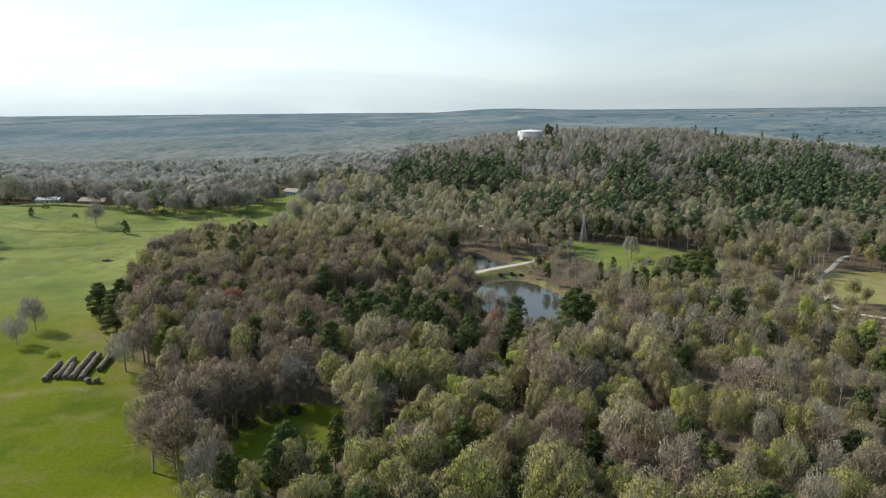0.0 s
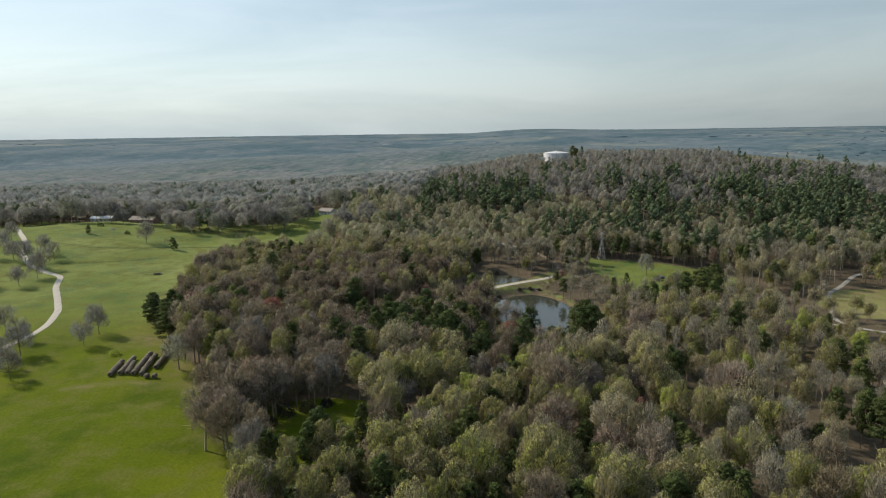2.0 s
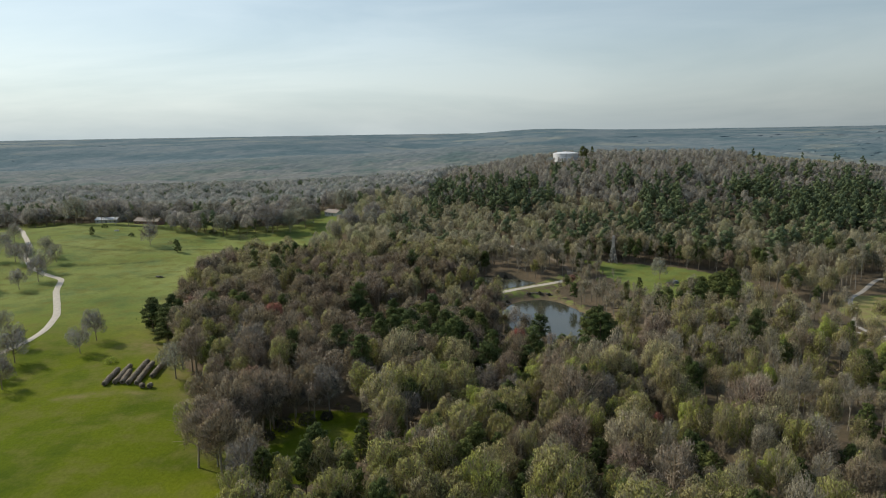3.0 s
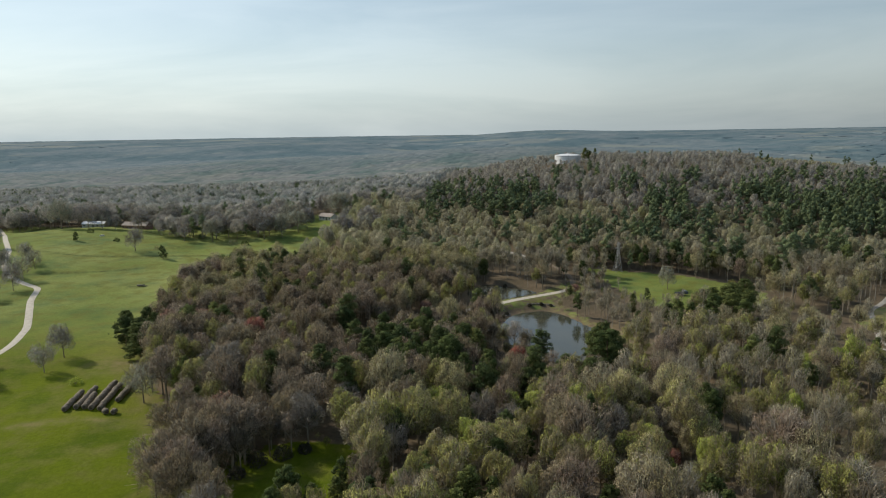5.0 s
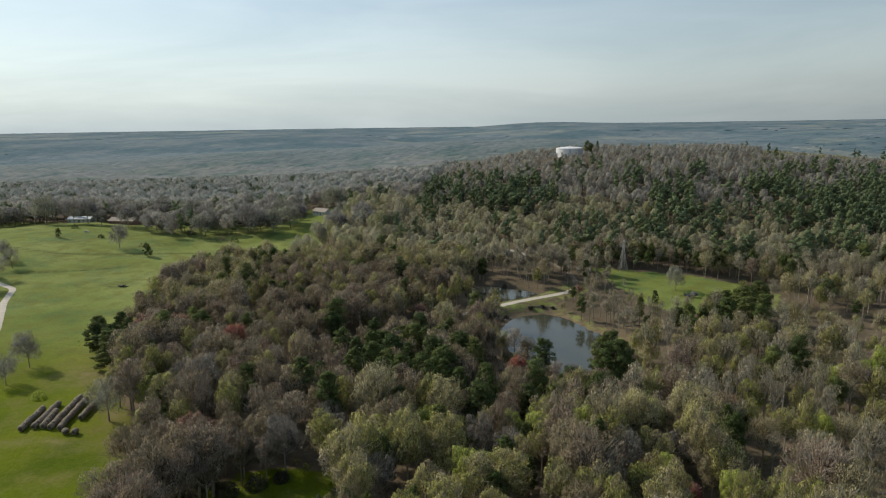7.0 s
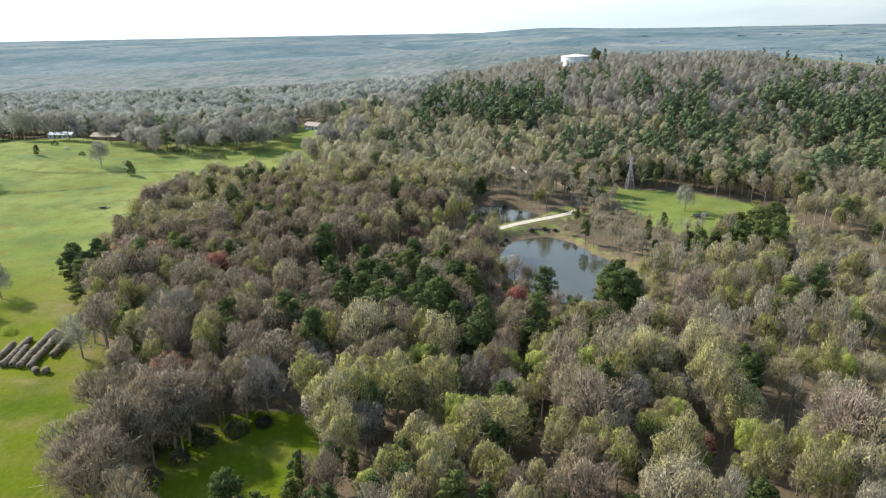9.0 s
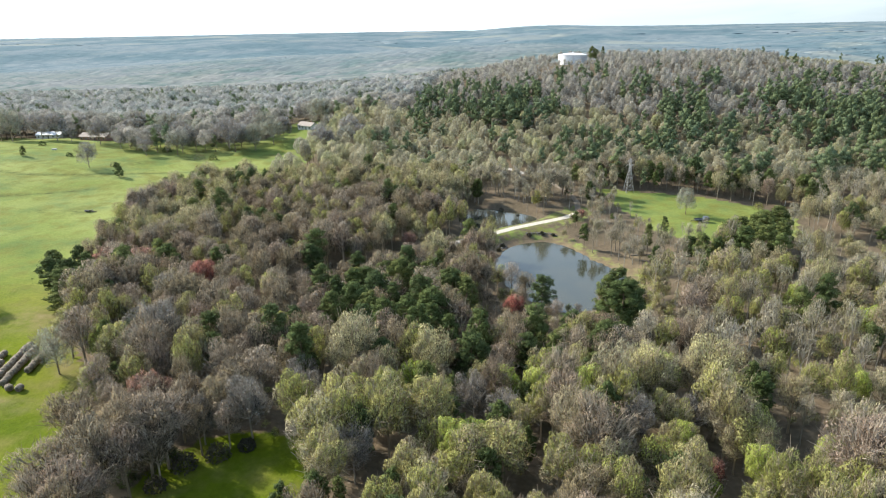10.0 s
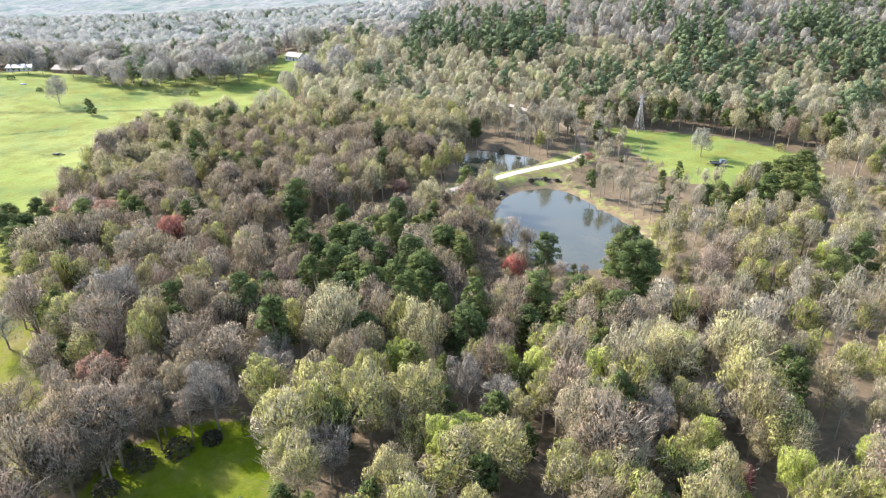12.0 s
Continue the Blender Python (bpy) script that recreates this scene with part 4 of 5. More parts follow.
def leafy_bush(seed, h, n, mat, label, x, y):
    sd = np.random.default_rng(seed)
    d = sd.normal(size=(n, 3))
    d /= np.linalg.norm(d, axis=1)[:, None]
    d[:, 2] = np.abs(d[:, 2])
    c = d * (sd.uniform(0.4, 1.0, n) ** 0.5)[:, None] * np.array((0.75, 0.75, 0.95)) * h
    leaf_mesh = flakes(c, 0.42 * sd.uniform(0.6, 1.3, n), sd)
    root = tagged(new("bush"), label, "bush")
    stem = join([tube([(0, 0, -0.2), (math.cos(k) * h * 0.3, math.sin(k) * h * 0.3, h * 0.6)], [0.06, 0.02], 3) for k in range(5)])
    new("stem", mesh_from("stem", *stem, M_BARK)).parent = root
    new("leaves", mesh_from("leaves", *leaf_mesh, mat, fan=fanned(leaf_mesh[0], seed))).parent = root
    root.matrix_basis = Matrix.Translation((x, y, float(ground_z(x, y))))
    TAKEN.append((x, y, h))


# dark bushes added in place of the shadowed hollows along the bank
for k, (x, y, h) in enumerate(((-1, 293.2, 1.3), (3.8, 295.6, 1.2), (8, 295.5, 1.0), (-10.4, 283, 1.5), (-11.6, 279, 1.3), (-6, 319, 1.3), (-13, 326, 1.4))):
    leafy_bush(140 + k, h, 240, M_SCRUB, "low dark scrub standing in for shade on the pond's bank", x, y)
leafy_bush(91, 3.0, 520, M_NEEDLE, "dense green bush in the shaded glade", -62, 152)
leafy_bush(92, 2.6, 420, M_NEEDLE, "dense green bush in the shaded glade", -66.5, 146)
for k, (x, y, h) in enumerate(((-58.5, 150.5, 3.2), (-54, 154, 3.0), (-60.5, 145, 2.6), (-65, 149, 3.4), (-67, 154, 3.6), (-50, 157, 2.2), (-62, 139, 3.0))):
    leafy_bush(160 + k, h, 420, M_SCRUB, "dense leafless thicket along the glade's edge", x, y)
leafy_bush(81, 2.5, 520, M_LIME, "round yellow-green bush beside the hay bales", -130, 186)
leafy_bush(82, 4.8, 800, M_TWIG, "dense dark brown thicket at the meadow's edge", -188, 400)
leafy_bush(83, 3.4, 600, M_NEEDLE, "dark evergreen bush at the meadow's edge", -180.5, 401)
leafy_bush(87, 2.6, 420, M_NEEDLE, "low dark evergreen bush on the meadow slope", -258, 386)
leafy_bush(88, 4.0, 620, M_NEEDLE, "broad dark evergreen bush below the oaks", -218, 417)
leafy_bush(89, 3.4, 560, M_TWIG, "brown leafless thicket by the brick house", -246, 426)
leafy_bush(90, 3.2, 520, M_NEEDLE, "dark evergreen bush near the long white house", -294, 410)
leafy_bush(84, 3.2, 600, M_BUD, "wide green bush at the edge of the eastern field", 92, 333)
leafy_bush(85, 2.8, 500, M_BUD, "low green bush beside the field's woods", 97, 327)
leafy_bush(86, 3.0, 500, M_TWIG, "brown leafless thicket on the meadow slope", -222, 372)


# ---------------------------------------------------------------- the woods
SLOPE = [(16, 297), (24, 300), (33, 295), (42, 282), (43, 266), (40, 256), (34, 252), (30, 264), (22, 277)]
BEHIND = [(-30, 331), (-20, 327), (0, 322), (14, 318), (22, 326), (22, 345), (9, 360), (-8, 368), (-30, 352)]


def free(x, y):
    ok = ~open_land(x, y) & ~inside(x, y, SLOPE) & ~inside(x, y, BEHIND)
    ok &= radial(x, y, POND_C, POND_RIM) > 1.12
    ok &= radial(x, y, BACK_C, BACK_RIM) > 1.1
    for line in (DAM, LANE_W, LANE_E, SPUR_E):
        ok &= line_distance(x, y, line) > 3.2
    for tx, ty, tr in TAKEN:
        ok &= np.hypot(x - tx, y - ty) > tr
    return ok


def scatter(x0, x1, y0, y1, step, seed):
    """Uneven rows of places."""
    r = np.random.default_rng(seed)
    ys, xs = np.arange(y0, y1, step * 0.87), np.arange(x0, x1, step)
    px, py = np.meshgrid(xs, ys)
    px = px + (np.arange(len(ys)) % 2)[:, None] * step / 2 + r.uniform(-0.42, 0.42, px.shape) * step
    py = py + r.uniform(-0.42, 0.42, py.shape) * step
    px, py = px.ravel(), py.ravel()
    fan = np.abs(px + 0.14 * py) < 0.80 * (py + 20) + 20
    px, py = px[fan], py[fan]
    k = free(px, py)
    return px[k], py[k]


def patches(x, y, scale, seed):
    return np.array([noise.noise((a / scale + seed, b / scale, seed * 1.7)) for a, b in zip(x, y)])


DENSE_WEST = [(-99, 528), (-66, 450), (-35, 452), (3, 430), (18, 450), (3, 495), (-28, 520), (-62, 532)]
DENSE_EAST = [(60, 440), (86, 484), (125, 470), (150, 480), (165, 512), (260, 540), (420, 520), (400, 380), (170, 362), (116, 368), (96, 396)]
MIXED = [(9, 412), (47, 440), (90, 440), (112, 392), (96, 340), (80, 345), (43, 354), (20, 360), (8, 379)]


def pine_share(x, y):
    """How likely a tree is a pine."""
    p = 0.04 + 0.12 * (patches(x, y, 38, 3.1) > 0.22)
    p = np.where(y > 345, 0.04 + 0.5 * (patches(x, y, 30, 2.6) > 0.42), p)
    wave = 14 * patches(x, y, 26, 8.8)
    p = np.where(inside(x + wave, y + wave, MIXED), 0.36 + 0.9 * patches(x, y, 26, 1.9), p)
    p = np.where(inside(x + wave, y + wave, DENSE_WEST), 0.58 + 0.8 * patches(x, y, 24, 5.2), p)
    p = np.where(inside(x + wave, y + wave, DENSE_EAST), 0.44 + 1.3 * patches(x, y, 34, 1.3), p)
    p = np.where((y > 545) & (x > -80), np.minimum(p, 0.008), p)
    p = np.where((x < -80) & (y > 425), 0.09 + 0.5 * (patches(x, y, 42, 2.9) > 0.2), p)
    p = np.where((x > -72) & (x < 18) & (y > 176) & (y < 228), 0.12 + 0.4 * patches(x, y, 22, 4.4), p)
    return p


def woodland(name, xs, ys, heights, shapes, mats, label, category="woods", tone=None, slim=1.0):
    """Many trees beyond counting, as one object for the stems and one for the crowns."""
    root = tagged(new(name), label, category, kind="stuff")
    r = np.random.default_rng(len(xs))
    zs = ground_z(xs, ys)
    which = r.integers(0, len(shapes), len(xs))
    for slot, key in enumerate(("stems", "crowns", "foliage")):
        vs, ts, tints, fans, n = [], [], [], [], 0
        for w, (shape, base_h) in enumerate(shapes):
            if shape[slot] is None:
                continue
            v, t = shape[slot]
            idx = np.nonzero(which == w)[0]
            spread = fanned(v)
            for q in idx:
                a, s = (q * 2.399) % 6.283, heights[q] / base_h
                ca, sa = math.cos(a) * s * slim, math.sin(a) * s * slim
                o = np.empty_like(v)
                o[:, 0] = v[:, 0] * ca - v[:, 1] * sa + xs[q]
                o[:, 1] = v[:, 0] * sa + v[:, 1] * ca + ys[q]
                o[:, 2] = v[:, 2] * s + zs[q]
                vs.append(o), ts.append(t + n), tints.append(np.full(len(v), (q * 0.618) % 1 if tone is None else tone[q]))
                fans.append(spread + np.array((q * 3.7 % 97, q * 1.9 % 89, 0)))
                n += len(v)
        if vs:
            ob = new(key, mesh_from(key, np.concatenate(vs), np.concatenate(ts), mats[slot], np.concatenate(tints), True, np.concatenate(fans)))
            ob.parent = root
            tagged(ob, kind="stuff")
    return root


# nearest wood, tree by tree
px, py = scatter(-150, 150, 86, 182, 5.5, 1)
kind_r, share = rng.random(len(px)), pine_share(px, py)
green = patches(px, py, 24, 7.7)
budding = np.where(px > 34, 0.14, 0.12) + np.where(px > 34, 0.14, 0.25) * (green > 0.05) + 0.36 * ((py > 138) & (py < 170) & (px > -45) & (px < 48)) + 0.22 * ((py < 124) & (px > -50)) - np.where((py >= 124) & (py < 140), 0.05, 0.0)
share = np.where(py < 140, share + 0.16, share)
sparse = ((py < 146) & (rng.random(len(px)) < 0.06)) | ((px > 58) & (px < 112) & (py > 136) & (py < 176) & (rng.random(len(px)) < 0.72)) | ((px > 26) & (rng.random(len(px)) < np.where(py < 138, 0.16, 0.24)))
px, py, kind_r, share, budding = px[~sparse], py[~sparse], kind_r[~sparse], share[~sparse], budding[~sparse]
counts = {"bare": 0, "bud": 0, "pine": 0, "lime": 0}
rest = []
order = np.argsort(np.hypot(px, py - 60))
for k in order:
    x, y = float(px[k]), float(py[k])
    if kind_r[k] < share[k]:
        what, kinds, h = "pine", PINE, rng.uniform(8, 12)
    elif kind_r[k] < share[k] + budding[k]:
        what, kinds, h = "bud", BUDDING, rng.uniform(9, 13.5)
    elif kind_r[k] > (0.93 if y < 172 and x > -40 else 0.965):
        what, kinds, h = "lime", LIME, rng.uniform(7, 11)
    else:
        what, kinds, h = "bare", SLIM if (x > 26 and rng.random() < 0.66) else GREY if rng.random() < 0.06 else BARE if y < 138 and rng.random() < 0.6 else TAN if (x > -44 + rng.normal() * 8 and rng.random() < 0.75) else BARE, rng.uniform(8, 15.5)
    h *= 1.15 if what != "lime" else 1.0
    if counts[what] < 290:
        counts[what] += 1
        stand(kinds, x, y, h)
    else:
        rest.append((x, y, h))
if rest:
    rest = np.array(rest)
    woodland("bare_wood", rest[:, 0], rest[:, 1], rest[:, 2], [(broadleaf(s, 13.0, 0.33), 13.0) for s in (91, 92, 93)], (M_BARK, M_TWIG), "leafless grey-brown trees filling the near wood")

# the wood round the pond
px, py = scatter(-190, 230, 182, 352, 5.1, 2)
thin = ~((np.hypot((px - 34) / 13, (py - 268) / 26) < 1) & (np.random.default_rng(3).random(len(px)) < 0.92))
px, py = px[thin], py[thin]
kr, share, green = np.random.default_rng(4).random(len(px)), pine_share(px, py), patches(px, py, 26, 9.2)
hs = np.random.default_rng(5).uniform(8.5, 16, len(px))
front = (np.abs(px - 8) < 24) & (py > 203) & (py < 233)
hs = np.where(front, hs * 0.62, hs)
open_view = ((px > -2) & (px < 36) & (py > 286) & (py < 313)) | ((px > 20) & (px < 52) & (py > 288) & (py < 332))
hs = np.where(open_view, hs * 0.45, hs)
share = np.where(open_view, share * 0.2, share)
south = (px > 22) & (px < 122) & (py > 274) & (py < 296)
hs = np.where(south, hs * 0.62, hs)
lane_side = (px > 98) & (px < 152) & (py > 212) & (py < 300)
hs = np.where(lane_side, hs * 0.8, hs)
thinned = np.random.default_rng(13).random(len(px)) < 0.45
airy = (px > 34) & (np.random.default_rng(18).random(len(px)) < 0.30)
stay = ~(lane_side & thinned) & ~airy & ~(line_distance(px, py, DAM[4:11]) < 8)
low_edge = (px < -92) & (px > -165) & (py > 306)
hs = np.where(low_edge, hs * 0.88, hs)
lane_view = (line_distance(px, py, [(p, q - 7) for p, q in DAM[:6]]) < 8)
hs = np.where(lane_view, hs * 0.55, hs)
stay &= ~(lane_view & (np.random.default_rng(44).random(len(px)) < 0.5))
stay &= ~(front & (np.random.default_rng(12).random(len(px)) < 0.25))
px, py, kr, share, green, hs = px[stay], py[stay], kr[stay], share[stay], green[stay], hs[stay]
share = np.where((np.abs(px - 8) < 24) & (py > 203) & (py < 233), 0.0, share)
is_pine = kr < share
is_bud = ~is_pine & (kr < share + np.where(px > 30, 0.20, 0.17) + 0.22 * (green > 0.08))
is_bud &= ~((px > 36) & (py > 322))
is_bare = ~is_pine & ~is_bud
tan = is_bare & (1.3 * patches(px, py, 45, 5.5) + np.maximum((px - 15) / 90, -0.4) + (py - 250) / 110 > 0.0)
is_bare &= ~tan
slim = (tan | is_bare) & (px > 22) & ((np.random.default_rng(19).random(len(px)) < 0.72) | (np.hypot((px - 42) / 26, (py - 268) / 40) < 1))
tan &= ~slim
is_bare &= ~slim
woodland("slender_wood", px[slim], py[slim], hs[slim] * 1.05, [(broadleaf(s, 13.0, 0.14 + 0.03 * (s % 3), 7, 14, twig_w=0.075, sides=3, rows=3, cols=6, low=0.36, girth=0.7), 13.0) for s in range(201, 206)], (M_PALEBARK, M_TWIGTHIN), "slender leafless trees of the wood east of the pond")
woodland("bare_wood", px[tan], py[tan], hs[tan], [(broadleaf(s, 13.0, 0.22 + 0.045 * (s % 3), 9, 15, twig_w=0.09, sides=3, rows=3, cols=6), 13.0) for s in range(161, 166)], (M_BARK, M_TWIGTAN), "leafless tan trees of the wood beyond the pond")
woodland("bare_wood", px[is_bare], py[is_bare], hs[is_bare], [(broadleaf(s, 13.0, 0.22 + 0.045 * (s % 3), 9, 15, twig_w=0.10, sides=3, rows=3, cols=6), 13.0) for s in range(101, 107)], (M_BARK, M_TWIG), "leafless grey-brown trees of the wood round the pond")
woodland("budding_wood", px[is_bud], py[is_bud], hs[is_bud] * 0.95, [(broadleaf(s, 13.0, 0.22 + 0.045 * (s % 3), 9, 12, leaf=40, leaf_size=0.45, twig_w=0.17, sides=3, rows=3, cols=6, leafy=0.65), 13.0) for s in range(111, 115)], (M_BARK, M_TWIG, M_BUD), "trees in pale green bud round the pond")
woodland("pine_wood", px[is_pine], py[is_pine], hs[is_pine] * 1.05, [(conifer(s, 15.0, 14, 6, 0.8, sides=3), 15.0) for s in range(121, 125)], (M_PINEBARK, M_NEEDLE), "dark green pines scattered round the pond")

# brush under the trees
px, py = scatter(-85, 135, 92, 250, 4.1, 31)
hs = np.random.default_rng(32).uniform(1.4, 3.8, len(px))
leafing = np.random.default_rng(33).random(len(px)) < 0.3 + 0.5 * (patches(px, py, 30, 8.1) > 0.1)
clear = ~((px > 58) & (px < 112) & (py > 136) & (py < 176))
low = [(puff(s, 3.0, 14, 0.5, low=0.05, wide=0.55, rows=3, cols=6, billows=2), 3.0) for s in range(211, 216)]
woodland("undergrowth", px[leafing & clear], py[leafing & clear], hs[leafing & clear], low, (M_BARK, M_BUD), "low budding brush under the trees", "undergrowth")
woodland("undergrowth", px[~leafing & clear], py[~leafing & clear], hs[~leafing & clear], low, (M_BARK, M_TWIG), "low leafless brush under the trees", "undergrowth")

# large old trees round the homesteads
OAK = [tree_thing("oak_tree", broadleaf(s, 15.0, 0.44, 22, 26, low=0.12, airy=0.85), (M_BARK, M_OAKTWIG), "large leafless oak near the meadow's houses", group="old oaks") for s in (75, 76, 77)]
for k, (x, y) in enumerate(((-290, 430), (-316, 437), (-193, 430), (-183, 427), (-275, 434), (-255, 432), (-118, 411), (-107, 420), (-147, 494), (-110, 437), (-100, 428), (-188, 436), (-178, 444), (-197, 446), (-212, 448), (-226, 446), (-236, 452), (-262, 456), (-300, 460), (-345, 452), (-356, 430), (-270, 470), (-310, 478), (-205, 466), (-186, 468), (-168, 520), (-238, 476), (-172, 455), (-130, 462), (-330, 470), (-372, 410), (-385, 440), (-303, 434), (-266, 424), (-236, 430), (-214, 428), (-203, 424), (-176, 420), (-166, 426), (-186, 449), (-160, 440), (-158, 452), (-330, 428), (-206, 408))):
    placed(OAK[k % 3], used, x, y, (11.5 + 9 * ((k * 0.618) % 1)) / 15.0, k * 1.3)
    TAKEN.append((x, y, 6.5))

# the hill and the slopes beyond
px, py = scatter(-620, 620, 345, 700, 5.7, 6)
qx, qy = scatter(-820, 760, 700, 915, 8.2, 46)
px, py = np.concatenate((px, qx)), np.concatenate((py, qy))
keep = ((py > 352) | (np.abs(px) > 140)) & ~((py > 655) & (px > -70) & (px < 330 + 0.4 * (py - 655)))
px, py = px[keep], py[keep]
kr, share = np.random.default_rng(7).random(len(px)), pine_share(px, py)
hs = np.random.default_rng(8).uniform(8, 13.5, len(px))
house_gap = ~((px > -345) & (px < -232) & (py > 424) & (py < 452))
kr, share, hs, px, py = kr[house_gap], share[house_gap], hs[house_gap], px[house_gap], py[house_gap]
hs = np.where((np.abs(px - 24) < 26) & (py > 548) & (py < 606), hs * 0.55, hs)
hs = np.where(py > 520, hs * 0.8, hs)
room = np.hypot(px - 29.5, py - 617) > 19
kr, share, hs, px, py = kr[room], share[room], hs[room], px[room], py[room]
is_pine = kr < share
cut_over = (px > 170 + 15 * np.sin(py / 30)) & (py > 560) & (py < 700)
is_pine &= ~(cut_over & (kr > 0.03))
hs = np.where(cut_over & ~is_pine, hs * 0.5, hs)
warm = ~is_pine & ((py + 40 * patches(px, py, 70, 6.6) < np.where(px < -40, 490, 455)) & (px > -150) | cut_over)
cool = ~is_pine & ~warm
hs = np.where(is_pine & (py < 500), hs * 1.15, hs * 0.98)
homestead = (px < -80) & ~is_pine
thin_left = homestead & (np.random.default_rng(20).random(len(px)) < 0.58)
hs = np.where(homestead, hs * 1.4, hs)
warm &= ~thin_left
cool &= ~thin_left
round_left = cool & homestead
cool &= ~homestead
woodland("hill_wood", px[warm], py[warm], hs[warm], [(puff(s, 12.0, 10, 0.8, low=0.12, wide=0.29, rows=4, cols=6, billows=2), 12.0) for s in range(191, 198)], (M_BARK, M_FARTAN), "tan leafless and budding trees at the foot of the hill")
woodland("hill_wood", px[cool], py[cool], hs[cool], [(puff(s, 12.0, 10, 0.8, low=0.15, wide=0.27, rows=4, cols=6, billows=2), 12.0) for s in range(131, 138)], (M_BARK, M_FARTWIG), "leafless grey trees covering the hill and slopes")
rounded = [(puff(s, 12.0, 12, 0.9, low=0.12, wide=0.40, rows=4, cols=7, billows=3), 12.0) for s in range(241, 247)]
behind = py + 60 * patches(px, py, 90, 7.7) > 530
for there, mat, text in ((round_left & ~behind, M_FARTWIG, "round-crowned leafless trees round the homesteads"), (round_left & behind, M_HAZETWIG, "leafless trees beyond the homesteads, haze painted in as cool grey")):
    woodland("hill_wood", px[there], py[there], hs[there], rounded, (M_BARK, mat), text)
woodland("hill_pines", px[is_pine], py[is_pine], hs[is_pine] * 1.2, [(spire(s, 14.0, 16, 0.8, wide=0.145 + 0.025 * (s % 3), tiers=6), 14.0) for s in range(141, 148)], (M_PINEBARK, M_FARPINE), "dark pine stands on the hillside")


# the closed canopy of the far woods, tree beside tree out to the horizon
def canopy(name, y0, y1, cell, tree, rise, label):
    """One uneven sheet of treetops, each a low dome, draped over the land."""
    cols, rows = int(2 * 0.95 * y1 / cell), int((y1 - y0) / (cell * 1.2)) + 1
    u, w = np.meshgrid(np.linspace(-1, 1, cols + 1), np.linspace(0, 1, rows + 1))
    y = y0 + (y1 - y0) * w
    x = u * 0.95 * (y + 60) - 0.14 * y
    r = np.random.default_rng(int(y0))
    x, y = x + r.uniform(-0.3, 0.3, x.shape) * cell, y + r.uniform(-0.3, 0.3, x.shape) * cell * (w > 0) * (w < 1)
    near = np.full(x.shape, 9.0)
    crown = np.zeros(x.shape)
    gi, gj = np.floor(x / tree), np.floor(y / tree)
    for di, dj in [(p, q) for p in (-1, 0, 1) for q in (-1, 0, 1)]:
        ci, cj = gi + di, gj + dj
        h1 = np.sin(ci * 127.1 + cj * 311.7) * 43758.5453 % 1
        h2 = np.sin(ci * 269.5 + cj * 183.3) * 24634.6345 % 1
        d = np.hypot(x / tree - ci - 0.15 - 0.7 * h1, y / tree - cj - 0.15 - 0.7 * h2)
        crown = np.where(d < near, h1 * 7.31 % 1, crown)
        near = np.minimum(near, d)
    z = ground_z(x, y) + 6.5 + rise * (np.sqrt(np.maximum(0, 1 - near ** 2)) + 0.45 * (crown - 0.5)) + 0.05 * cell * r.uniform(-1, 1, x.shape)
    z = np.where(w <= 0, ground_z(x, y) + 2.5, z)
    v = np.stack((x, y, z), -1).reshape(-1, 3)
    i, j = np.meshgrid(np.arange(cols), np.arange(rows))
    a = (j * (cols + 1) + i).ravel()
    t = np.concatenate((np.stack((a, a + 1, a + cols + 2), -1), np.stack((a, a + cols + 2, a + cols + 1), -1)))
    me = mesh_from(name, v, t, M_CANOPY, smooth=True)
    me.attributes.new("crown", "FLOAT", "POINT").data.foreach_set("value", crown.ravel().astype(np.float32))
    # share of the painted haze, growing with distance
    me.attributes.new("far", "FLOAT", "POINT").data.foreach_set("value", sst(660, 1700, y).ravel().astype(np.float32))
    return tagged(new(name, me), label, "woods", kind="stuff")


canopy("far_wood", 895, 1420, 4.0, 13.0, 4.0, "grey leafless woods closed tree beside tree, faintly haze-tinted, beyond the hill")
canopy("far_wood", 1345, 2580, 9.0, 24.0, 3.6, "woods rolling over low ridges, tinted grey-green with painted haze")
canopy("far_wood", 2440, 4700, 30.0, 60.0, 3.0, "woods reaching to the horizon, tinted blue-grey with painted haze")


